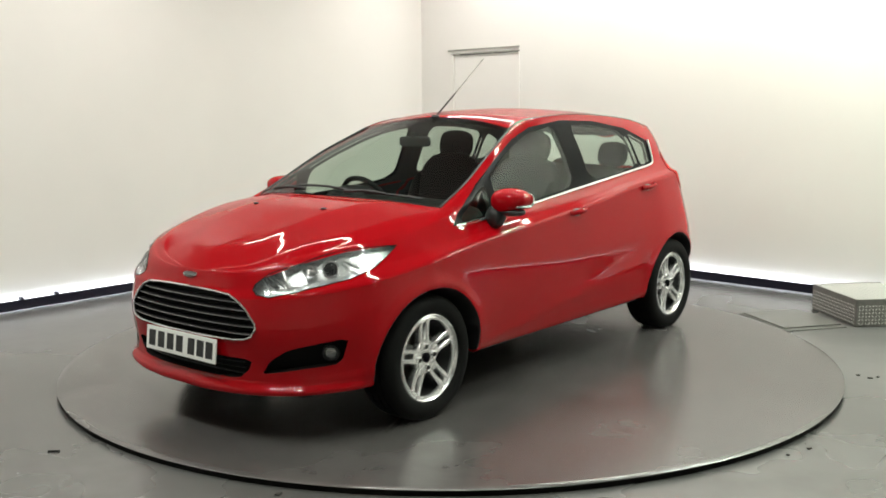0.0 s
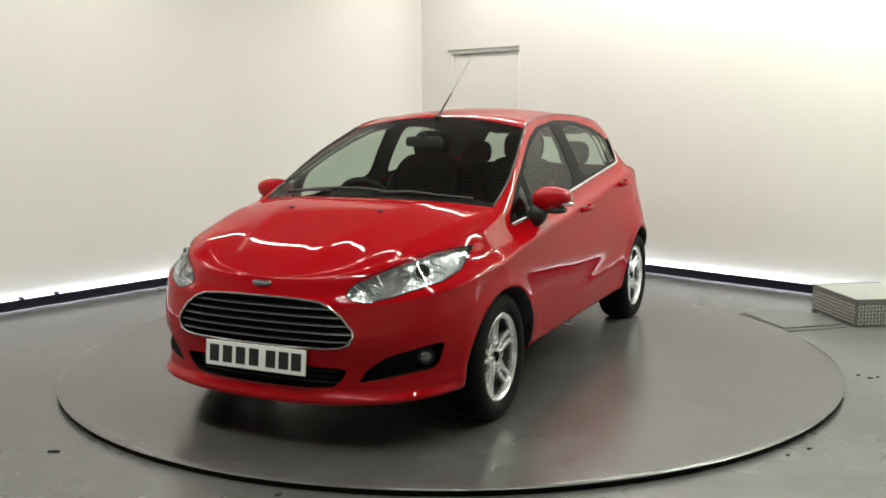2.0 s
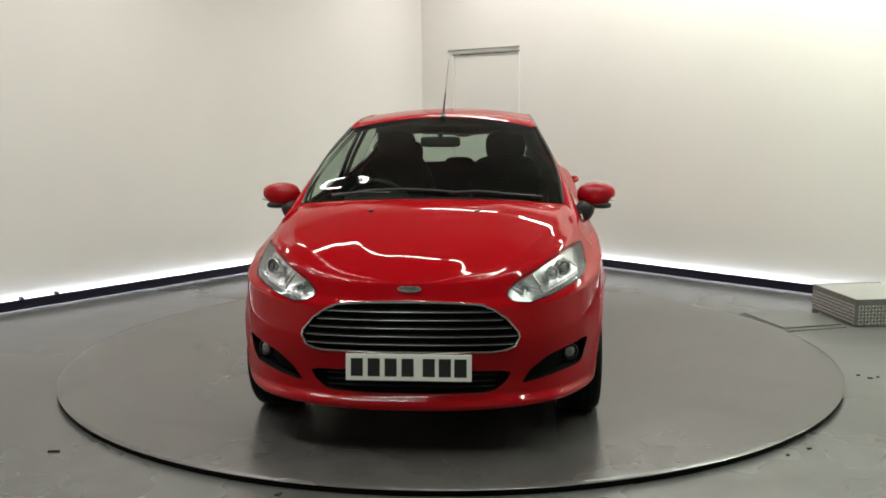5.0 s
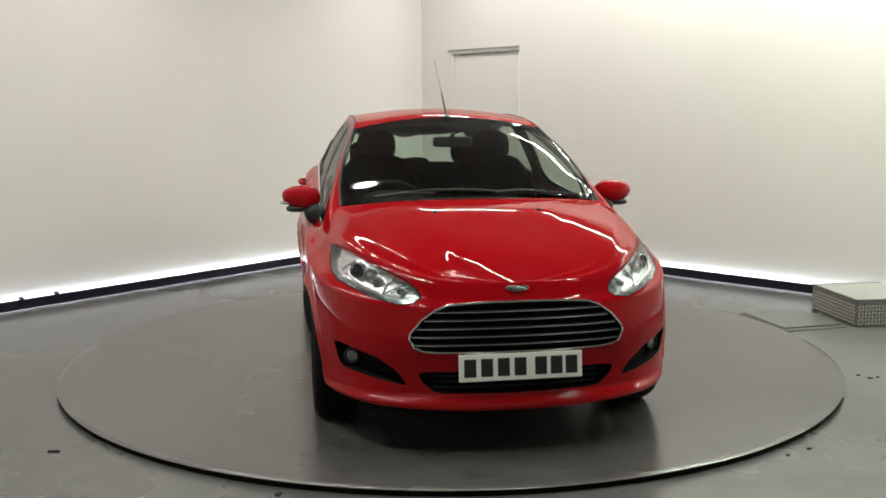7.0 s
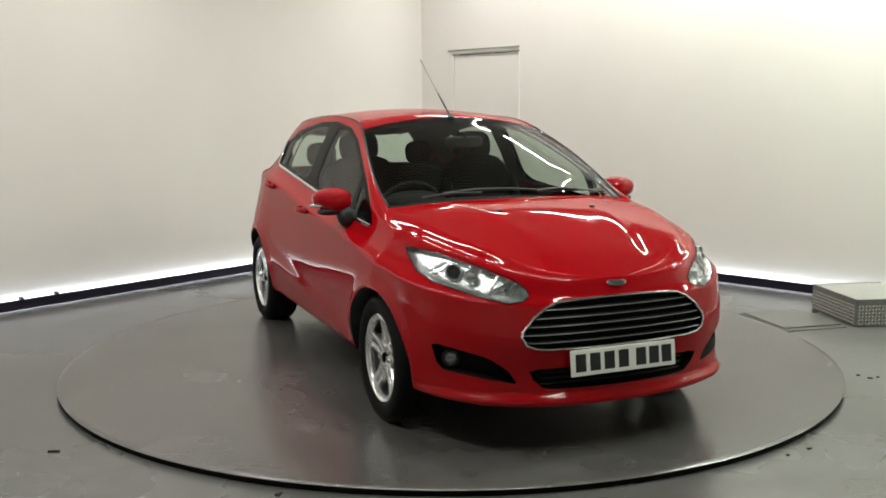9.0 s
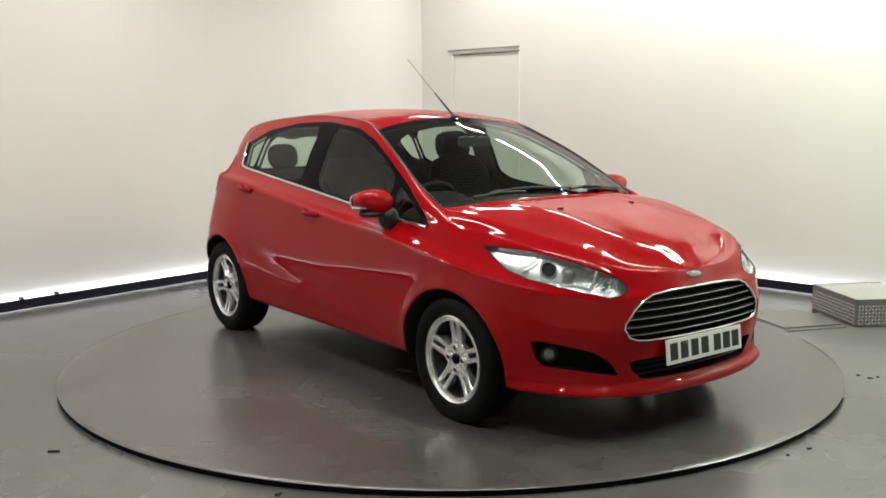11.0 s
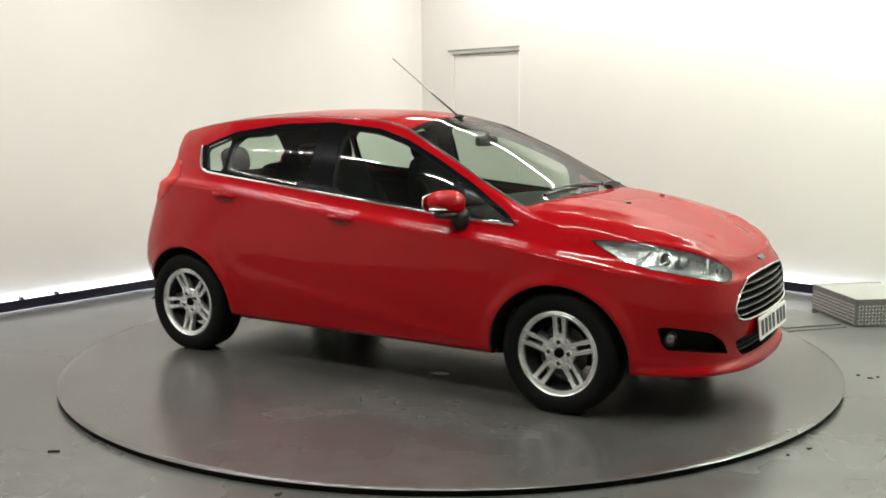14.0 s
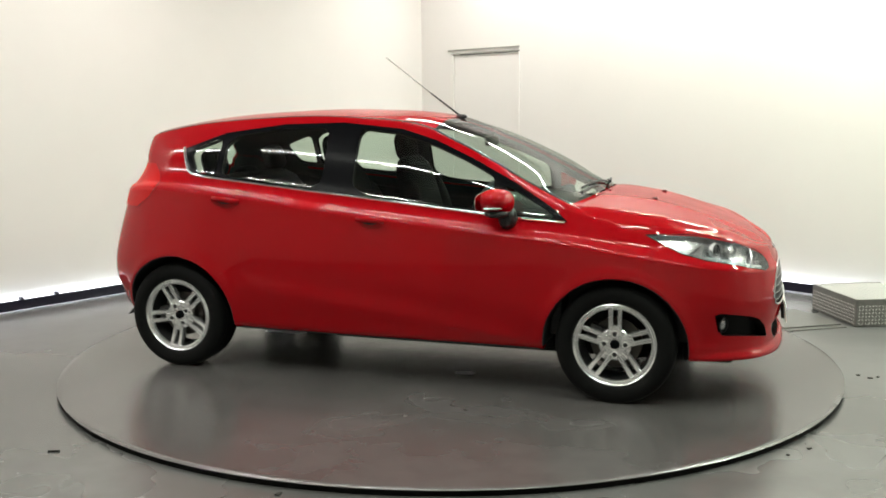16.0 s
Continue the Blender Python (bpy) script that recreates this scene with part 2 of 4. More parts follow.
def make_turntable():
    th = new("turntable")
    tagged(th, "round grey painted car turntable with black edge", "turntable")
    part("plate", lathe([(0.0001, -0.006), (0.0001, 0.0), (2.2, 0.0), (2.233, -0.001), (2.236, -0.003), (2.234, -0.006)], 160, "z"), M_DISC, th, "scuffed grey painted steel disc", True)
    part("edge", lathe([(2.20, -0.0298), (2.229, -0.0298), (2.229, -0.0065), (2.20, -0.0065)], 160, "z", True), M_EDGE, th, "black rubber edge strip", True)
    return th


def tread_box():
    """A low step of raised-pattern plate, with a flat plate on the floor before it."""
    ux, uy = .108, -.994
    m = Matrix(((ux, -uy, 0, 2.674), (uy, ux, 0, 1.246), (0, 0, 1, FLOOR), (0, 0, 0, 1)))
    ln, wd, ht = .62, .52, .185
    th = new("tread_plate_box")
    th.matrix_world = m
    tagged(th, "low silver box of raised-pattern aluminium plate", "step box")
    part("shell", box(0, ln, 0, wd, 0, ht, .012), M_ALU, th)
    part("top_rim", join(box(-.004, ln + .004, -.004, .014, ht - .004, ht + .004, .002), box(-.004, .014, .0142, wd, ht - .004, ht + .004, .002), box(ln - .014, ln + .004, .0142, wd, ht - .004, ht + .004, .002)), M_ALU, th)
    b = bmesh.new()

    def lozenge(o, e, f, n, turn):
        c, s = math.cos(turn), math.sin(turn)
        l, k = (e * c + f * s) * .0112, (f * c - e * s) * .0048
        q = [b.verts.new(o + d) for d in (-l, -k, l, k)]
        p = b.verts.new(o + n * .0045)
        for i in range(4):
            b.faces.new((q[i], q[(i + 1) % 4], p))
    X, Y, Z = Vector((1, 0, 0)), Vector((0, 1, 0)), Vector((0, 0, 1))
    step = .0235
    for o, e, f, n, a, c in ((Vector((0, 0, ht + .0002)), X, Y, Z, ln, wd), (Vector((0, -.0002, 0)), X, Z, -Y, ln, ht), (Vector((ln + .0002, 0, 0)), Y, Z, X, wd, ht), (Vector((-.0002, 0, 0)), Y, Z, -X, wd, ht)):
        for i in range(1, int(a / step)):
            for j in range(1, int(c / step)):
                lozenge(o + e * (i * step) + f * (j * step), e, f, n, math.radians(45 if (i + j) % 2 else -45))
    tagged(part("tread_pattern", b, M_TREAD, th), "raised bright lozenges", kind="stuff")
    at = pose(2.235, .505, FLOOR, 0, 0, 14.5)
    fp = part("floor_plate", move(box(0, .46, 0, .585, 0, .007, .002), at), M_FLOORPLATE)
    tagged(fp, "thin worn grey metal plate lying on the floor", "floor plate", group="floor plates")
    fp = part("floor_plate", move(box(.02, .455, .055, .57, .0072, .0165, .003), at), M_FLOORPLATE)
    tagged(fp, "smaller grey metal plate lying on a larger one", "floor plate", group="floor plates")


def floor_litter():
    for k, (x, y, a, l, w) in enumerate(((-1.733, -1.714, 6, .026, .006), (-.665, -2.20, 80, .014, .010), (2.26, -.56, 30, .010, .007), (2.30, -.62, -20, .014, .006), (1.56, -1.72, 40, .011, .007), (2.35, -.60, 10, .008, .005), (1.44, -1.80, -25, .008, .005))):
        ch = part("paint_chip", move(box(-l, l, -w, w, 0, .006, .002), pose(x, y, FLOOR, 0, 0, a)), M_EDGE if k == 0 else M_CRUMB)
        tagged(ch, "small dark crumb lying on the floor", "floor debris", group="floor debris")


DOOR = (0.46, 1.40, 2.045)
room()
wall_door()
for x, y, a, ln, w, col in LAMPS:
    ceiling_light(x, y, a, ln)
turntable = make_turntable()
tread_box()
floor_litter()
skirting_clips()


# ---------------------------------------------------------------- car skin
from mathutils.bvhtree import BVHTree


# rails of the body, from the middle of the nose round the side to the middle of the tail; x forward, y to its side, z up
BOTTOM = [(2.028, 0, .207), (2.020, .22, .209), (1.983, .42, .217), (1.905, .585, .226), (1.76, .705, .231), (1.56, .785, .235), (1.2445, .80, .245), (.95, .80, .25), (.6, .795, .25),
          (.2, .79, .247), (-.3, .79, .247), (-.8, .80, .255), (-1.2, .81, .27), (-1.48, .755, .29), (-1.68, .61, .30), (-1.78, .35, .30), (-1.80, 0, .30)]
BUMPER = [(2.012, 0, .285), (2.004, .22, .285), (1.968, .42, .29), (1.893, .578, .30), (1.755, .705, .315), (1.56, .80, .34), (1.2445, .845, .36), (.95, .84, .36), (.6, .825, .34),
          (.2, .82, .34), (-.3, .82, .34), (-.8, .828, .35), (-1.2, .846, .38), (-1.48, .805, .40), (-1.70, .66, .40), (-1.82, .38, .40), (-1.855, 0, .40)]
FLANK = [(2.03, 0, .48), (2.022, .22, .48), (1.99, .42, .485), (1.91, .58, .49), (1.765, .72, .50), (1.565, .805, .53), (1.2445, .855, .575), (.95, .853, .59), (.6, .848, .60),
         (.2, .844, .605), (-.3, .842, .61), (-.8, .846, .62), (-1.2, .853, .63), (-1.48, .815, .62), (-1.72, .68, .60), (-1.84, .38, .60), (-1.88, 0, .60)]
CREASE = [(2.01, 0, .63), (2.002, .22, .63), (1.965, .42, .635), (1.89, .575, .645), (1.745, .715, .67), (1.55, .80, .70), (1.2445, .845, .745), (.95, .848, .79), (.6, .838, .822),
          (.2, .826, .856), (-.3, .818, .905), (-.8, .806, .965), (-1.2, .785, .995), (-1.455, .735, 1.0), (-1.645, .62, .98), (-1.79, .36, .97), (-1.83, 0, .97)]
BELT = [(1.965, 0, .715), (1.957, .2, .717), (1.915, .38, .735), (1.83, .52, .765), (1.68, .635, .80), (1.5, .70, .83), (1.2445, .745, .86), (.985, .76, .888), (.6, .755, .915),
        (.2, .736, .953), (-.3, .718, 1.003), (-.8, .698, 1.052), (-1.2, .676, 1.09), (-1.42, .638, 1.10), (-1.575, .555, 1.10), (-1.69, .33, 1.10), (-1.725, 0, 1.10)]
RAIL = [(1.955, 0, .727), (1.925, .17, .745), (1.86, .33, .775), (1.74, .462, .840), (1.56, .545, .887), (1.3, .622, .935), (.99, .675, .965), (.79, .666, 1.062), (.53, .622, 1.197),
        (.22, .548, 1.335), (-.3, .515, 1.40), (-.8, .51, 1.395), (-1.2, .50, 1.365), (-1.40, .485, 1.335), (-1.575, .45, 1.298), (-1.695, .28, 1.21), (-1.735, 0, 1.17)]
MIDDLE = [(1.945, 0, .735), (1.86, 0, .793), (1.72, 0, .856), (1.55, 0, .912), (1.38, 0, .960), (1.22, 0, .985), (1.09, 0, .997), (.80, 0, 1.165), (.5, 0, 1.30),
          (.2, 0, 1.40), (-.3, 0, 1.447), (-.8, 0, 1.44), (-1.2, 0, 1.412), (-1.48, 0, 1.372), (-1.675, 0, 1.335), (-1.765, 0, 1.312), (-1.77, 0, 1.26)]


def spline(t, p, q):
    """Cubic through p at knots t, along the first axis, read at q."""
    m = np.zeros_like(p)
    d = (p[1:] - p[:-1]) / (t[1:] - t[:-1])[:, None, None]
    h = t[1:] - t[:-1]
    w = (h[1:] / (h[1:] + h[:-1]))[:, None, None]
    m[1:-1] = w * d[:-1] + (1 - w) * d[1:]
    m[0], m[-1] = d[0], d[-1]
    i = np.clip(np.searchsorted(t, q, side="right") - 1, 0, len(t) - 2)
    hh = (t[i + 1] - t[i])[:, None, None]
    u = ((q - t[i]) / (t[i + 1] - t[i]))[:, None, None]
    return ((2 * u**3 - 3 * u**2 + 1) * p[i] + (u**3 - 2 * u**2 + u) * hh * m[i] + (3 * u**2 - 2 * u**3) * p[i + 1] + (u**3 - u**2) * hh * m[i + 1])


FINE = 2          # grid steps inside each tagged step of the skin


def skin_normals(Q):
    """Normals of the half body, with the mirrored neighbours at the middle."""
    mir = np.array([1, -1, 1.0])
    full = np.concatenate([Q[1:2] * mir, Q, Q[-2:-1] * mir], 0)
    full = np.concatenate([full, full[:, -2:-1] * mir], 1)
    du = (full[2:] - full[:-2])[:, :-1]
    dv = np.empty_like(Q)
    dv[:, 1:] = (full[1:-1, 2:] - full[1:-1, :-2])
    dv[:, 0] = full[1:-1, 1] - full[1:-1, 0]
    N = np.cross(dv, du)
    N /= np.maximum(np.linalg.norm(N, axis=2), 1e-9)[:, :, None]
    if N[60 * FINE, 20 * FINE, 1] < 0:
        N = -N
    return N


def ramp(v, a, b):
    u = np.clip((v - a) / (b - a), 0, 1)
    return u * u * (3 - 2 * u)


def folds(Q):
    """How far the pressed shapes stand off the smooth skin: arch lips, the rising fold low on the doors, the bonnet's ridges."""
    x, y, z = Q[:, :, 0], Q[:, :, 1], Q[:, :, 2]
    flank = ramp(y, .60, .74) * ramp(z, .22, .30) * (1 - ramp(z, .80, .88))
    d = np.zeros(x.shape)
    for ax, az, ar in ARCHES:
        r = np.hypot(x - ax, z - az)
        d += .011 * np.exp(-((r - ar - .008) / .032) ** 2) * flank
    door = ramp(x, -.86, -.70) * (1 - ramp(x, .66, .86)) * flank
    t = z - (.395 - .125 * x)
    d += (.006 * np.exp(-(t / .030) ** 2) - .005 * np.exp(-((t - .085) / .05) ** 2)) * door
    hood = ramp(x, 1.04, 1.16) * (1 - ramp(x, 1.80, 1.90)) * ramp(z, .74, .80)
    e = y - (.215 + .25 * (1.90 - x))
    d += .0055 * (1 - np.tanh(e / .022)) / 2 * hood
    # a thin lip stands forward under the front bumper
    lip = ramp(x, 1.50, 1.70)
    d += (.006 * np.exp(-((z - .236) / .017) ** 2) - .008 * np.exp(-((z - .268) / .014) ** 2)) * lip
    return d


def skin():
    """The half body as a grid [station][row], its normals, and the grid lines at which rows and stations of the rails lie."""
    rails = [np.array(r, float) for r in (BOTTOM, BUMPER, FLANK, CREASE, BELT, RAIL, MIDDLE)]
    # extra stations close to the windscreen's foot and head keep those breaks firm
    def extra(r):
        return np.vstack([r[:6], [r[5] + 0.8 * (r[6] - r[5])], r[6:7], [r[6] + 0.12 * (r[7] - r[6])], r[7:9], [r[8] + 0.82 * (r[9] - r[8])], r[9:]])
    rails = [extra(r) for r in rails]
    bo, bu, fl, cr, be, ra, mi = rails
    under = bo * np.array([0.97, 0.93, 1.0]) + np.array([0, 0, 0.012])
    rows = [under, bo, bu, fl, fl + 0.94 * (cr - fl) + [0, 0.0, 0], cr, cr + 0.5 * (be - cr) - [0, .006, .006], be,
            be + 0.5 * (ra - be) + [0, .010, .004], be + 0.95 * (ra - be) + [0, .002, .002], ra]
    for q in (0.06, 0.34, 0.67):
        crown = np.full(len(ra), 2.1)      # the bonnet is flatter across than the screen and roof
        crown[1:8] = 2.7
        f = 1 - (1 - q) ** crown
        p = ra + q * (mi - ra)
        p[:, 0] = ra[:, 0] + f * (mi[:, 0] - ra[:, 0])
        p[:, 2] = ra[:, 2] + f * (mi[:, 2] - ra[:, 2])
        if q == 0.34:      # two long ridges run back over the bonnet
            p[1:8, 2] += np.array([.002, .004, .005, .005, .005, .004, .002])
        rows.append(p)
    rows.append(mi)
    P = np.array(rows)                       # rows, stations, 3
    mir = np.array([1, -1, 1.0])
    P = np.concatenate([P, P[-2:-3:-1] * mir], 0)                # one more row over the middle
    P = np.concatenate([P[:, 1:2] * mir, P, P[:, -2:-1] * mir], 1)
    tr = np.concatenate([[0], np.cumsum(np.linalg.norm(P[1:] - P[:-1], axis=2)[:, 4:-4].mean(1))])
    ts = np.concatenate([[0], np.cumsum(np.linalg.norm(P[:, 1:] - P[:, :-1], axis=2)[1:8].mean(0))])
    SUBR, SUBS = 4, 7
    fr, fs = SUBR * FINE, SUBS * FINE
    qr = np.concatenate([np.linspace(tr[i], tr[i + 1], fr, endpoint=False) for i in range(len(tr) - 2)] + [[tr[-2]]])
    qs = np.concatenate([np.linspace(ts[i], ts[i + 1], fs, endpoint=False) for i in range(1, len(ts) - 2)] + [[ts[-2]]])
    Q = spline(tr, P, qr)                    # rows fine
    Q = spline(ts, Q.transpose(1, 0, 2), qs)   # stations, rows, 3
    Q[0, :, 1] = Q[-1, :, 1] = Q[:, -1, 1] = 0
    Q = Q + skin_normals(Q) * folds(Q)[:, :, None]
    Q[0, :, 1] = Q[-1, :, 1] = Q[:, -1, 1] = 0
    return Q, skin_normals(Q), SUBS, SUBR


ARCHES = ((1.2445, 0.272, 0.357), (-1.215, 0.282, 0.358))
SKIN, SKIN_N, SUBS, SUBR = skin()
# ---------------------------------------------------------------- car panels cut from the skin
nS, nR = SKIN.shape[:2]
BELT_R, RAIL_R, COWL_S, ROOF_S = 7 * SUBR, 10 * SUBR, 7 * SUBS, 12 * SUBS


def skin_tree():
    vs = [tuple(p) for p in SKIN.reshape(-1, 3)]
    fs = [(i * nR + j, (i + 1) * nR + j, (i + 1) * nR + j + 1, i * nR + j + 1) for i in range(nS - 1) for j in range(nR - 1)]
    return BVHTree.FromPolygons(vs, fs)


TREE = skin_tree()


def on_side(x, z, out=0.0):
    """The point of the flank at x, z, out metres off it."""
    hit, n, _, _ = TREE.ray_cast(Vector((x, 2, z)), Vector((0, -1, 0)))
    n = n if n.y > 0 else -n
    return hit + n * out


def on_front(y, z, out=0.0):
    """The point of the nose at y, z."""
    hit, n, _, _ = TREE.ray_cast(Vector((4, abs(y), z)), Vector((-1, 0, 0)))
    n = n if n.x > 0 else -n
    hit = hit + n * out
    return Vector((hit.x, math.copysign(hit.y, y), hit.z))


def on_top(x, y, out=0.0):
    hit, n, _, _ = TREE.ray_cast(Vector((x, abs(y), 3)), Vector((0, 0, -1)))
    n = n if n.z > 0 else -n
    hit = hit + n * out
    return Vector((hit.x, math.copysign(hit.y, y), hit.z))


body_bm = bmesh.new()
L_N = body_bm.verts.layers.float_vector.new("n0")
L_S, L_R, L_T = (body_bm.faces.layers.int.new(k) for k in ("si", "ri", "tag"))
grid = []
for i in range(nS):
    for j in range(nR):
        bv = body_bm.verts.new(SKIN[i, j])
        bv[L_N] = Vector(SKIN_N[i, j])
        grid.append(bv)
for i in range(nS - 1):
    for j in range(nR - 1):
        bf = body_bm.faces.new((grid[i * nR + j], grid[i * nR + j + 1], grid[(i + 1) * nR + j + 1], grid[(i + 1) * nR + j]))
        bf[L_S], bf[L_R] = i // FINE, j // FINE
TAGS = {"": 0}


def tag_id(name):
    return TAGS.setdefault(name, len(TAGS))


def free(test, old=""):
    return [f for f in body_bm.faces if f[L_T] == tag_id(old) and test(f[L_S], f[L_R])]


def round_off(pts, times=2, keep=0.22):
    for _ in range(times):
        out = []
        for a, b in zip(pts, pts[1:] + pts[:1]):
            a, b = Vector(a), Vector(b)
            out += [a.lerp(b, keep), a.lerp(b, 1 - keep)]
        pts = out
    return pts


def cut(faces, pts, apex, name):
    """Cuts a convex outline into faces, along lines to apex (a point, or a 4-tuple (x, y, z, 0) for a direction), and tags what lies inside."""
    pts = [Vector(p) for p in pts]
    mid = sum(pts, Vector()) / len(pts)
    inside = faces
    for a, b in zip(pts, pts[1:] + pts[:1]):
        d = Vector(apex[:3]) if len(apex) == 4 else Vector(apex) - (a + b) / 2
        n = (b - a).cross(d)
        if n.length < 1e-9:
            continue
        n.normalize()
        if (mid - a).dot(n) < 0:
            n = -n
        es = {e for f in inside for e in f.edges}
        vs = {v for f in inside for v in f.verts}
        r = bmesh.ops.bisect_plane(body_bm, geom=list(vs) + list(es) + list(inside), dist=1e-6, plane_co=a, plane_no=n)
        inside = [g for g in r["geom"] if isinstance(g, bmesh.types.BMFace) and (g.calc_center_median() - a).dot(n) > 0]
    for f in inside:
        f[L_T] = tag_id(name)
    return inside


def side(pts):
    return [(x, 0.8, z) for x, z in pts]


def nose(pts):
    return [(2.0, y, z) for y, z in pts]


ALONG_Y, ALONG_X = (0, 1, 0, 0), (1, 0, 0, 0)

# openings and panels, in the order in which they are cut
for ax, az, ar in ARCHES:
    ring = [(ax + ar * math.cos(k * math.pi / 24), az + ar * math.sin(k * math.pi / 24)) for k in range(48)]
    cut(free(lambda s, r: r < BELT_R), side(ring), ALONG_Y, "arch")
DLO = [(-1.127, 1.077), (-.2, .986), (.6, .910), (1.0, .884), (.93, .945), (.724, 1.068), (.493, 1.183), (.257, 1.283), (.051, 1.342), (-.297, 1.376), (-.654, 1.367), (-1.021, 1.319), (-1.271, 1.231), (-1.21, 1.10)]
cut(free(lambda s, r: 20 < r < RAIL_R + 2), side(DLO), ALONG_Y, "window_frame")
PANES = {"front_quarter_glass": [(.665, .922), (.665, 1.07), (.93, .915), (.91, .897)],
         "front_door_glass": [(.605, .929), (.605, 1.10), (.44, 1.183), (.24, 1.263), (.05, 1.318), (-.19, 1.348), (-.19, 1.002)],
         "rear_door_glass": [(-.37, 1.018), (-.37, 1.35), (-.65, 1.343), (-.93, 1.308), (-1.0, 1.25), (-1.0, 1.08)],
         "rear_quarter_glass": [(-1.035, 1.085), (-1.03, 1.295), (-1.235, 1.220), (-1.17, 1.105), (-1.13, 1.092)]}
for nm, pts in PANES.items():
    cut(free(lambda s, r: True, "window_frame"), round_off(side(pts), 2, 0.12), ALONG_Y, nm)
# headlamp outline traced from the camera's view; its cuts meet at the camera's eye
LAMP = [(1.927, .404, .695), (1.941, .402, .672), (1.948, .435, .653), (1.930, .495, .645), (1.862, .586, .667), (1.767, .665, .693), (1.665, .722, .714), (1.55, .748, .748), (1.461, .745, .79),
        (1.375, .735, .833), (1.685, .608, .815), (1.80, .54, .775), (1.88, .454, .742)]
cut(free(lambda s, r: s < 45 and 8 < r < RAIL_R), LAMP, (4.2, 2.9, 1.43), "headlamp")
# fog pocket outline likewise shaped to the camera's view, from that same point
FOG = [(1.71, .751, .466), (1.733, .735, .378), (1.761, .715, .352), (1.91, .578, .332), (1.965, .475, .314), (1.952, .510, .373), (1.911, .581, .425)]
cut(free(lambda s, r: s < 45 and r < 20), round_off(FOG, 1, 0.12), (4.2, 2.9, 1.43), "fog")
cut(free(lambda s, r: s < 28 and r < 24), nose([(-.1, .655), (.16, .655), (.298, .645), (.345, .628), (.40, .590), (.448, .534), (.453, .512), (.436, .477), (.40, .463), (.342, .457), (-.1, .455)]), ALONG_X, "grille")
cut(free(lambda s, r: s < 28 and r < 16), nose([(-.1, .372), (.38, .372), (.418, .362), (.40, .325), (.355, .287), (.31, .278), (-.1, .272)]), ALONG_X, "intake")
cut(free(lambda s, r: s < 45 and 16 < r < RAIL_R), nose([(-.1, .722), (.20, .716), (.40, .700), (.62, .80), (.70, .86), (.70, 1.1), (-.1, 1.1)]), ALONG_X, "bonnet")
cut(free(lambda s, r: s > 102 and 14 < r < 38), side([(-1.375, 1.02), (-1.40, 1.075), (-1.47, 1.14), (-1.9, 1.16), (-1.9, .90), (-1.52, .90), (-1.42, .96)]), ALONG_Y, "tail_lamp")
cut(free(lambda s, r: r < BELT_R + 1), round_off(side([(.80, .93), (.85, .7), (.83, .42), (.79, .315), (-.24, .315), (-.275, .6), (-.265, 1.05), (.3, 1.05)]), 1, 0.05), ALONG_Y, "front_door")
cut(free(lambda s, r: r < BELT_R + 1), round_off(side([(-.268, 1.06), (-.278, .6), (-.243, .315), (-.72, .315), (-.97, .66), (-1.09, .86), (-1.13, 1.12)]), 1, 0.05), ALONG_Y, "rear_door")
for f in body_bm.faces:
    if f[L_T] == TAGS["tail_lamp"] and f.calc_center_median().y < .50:
        f[L_T] = 0
for f in body_bm.faces:
    if f[L_T] == 0:
        s, r = f[L_S], f[L_R]
        if s < COWL_S and r >= RAIL_R:
            nm = "bonnet"
        elif COWL_S + 2 <= s < ROOF_S - 1 and r >= RAIL_R + 1:
            nm = "windscreen"
        elif COWL_S <= s < COWL_S + 2 and r >= RAIL_R + 1:
            nm = "scuttle"
        elif s >= ROOF_S - 1 and r >= RAIL_R + 1 and s < 122:
            nm = "roof"
        elif s >= 120 and 24 <= r < 49:
            nm = "rear_window"
        elif s >= 122 and r > 24:
            nm = "tailgate"
        elif s < 36 and (r < 18 or s < 17):
            nm = "front_bumper"
        elif s > 110 and r < 13:
            nm = "rear_bumper"
        else:
            c = f.calc_center_median()
            if c.x > .79 and r < BELT_R + 6:
                nm = "front_wing"
            elif c.x < -.72 and r < BELT_R + 4 and c.z > .30:
                nm = "rear_quarter"
            else:
                nm = "body_side"
        f[L_T] = tag_id(nm)


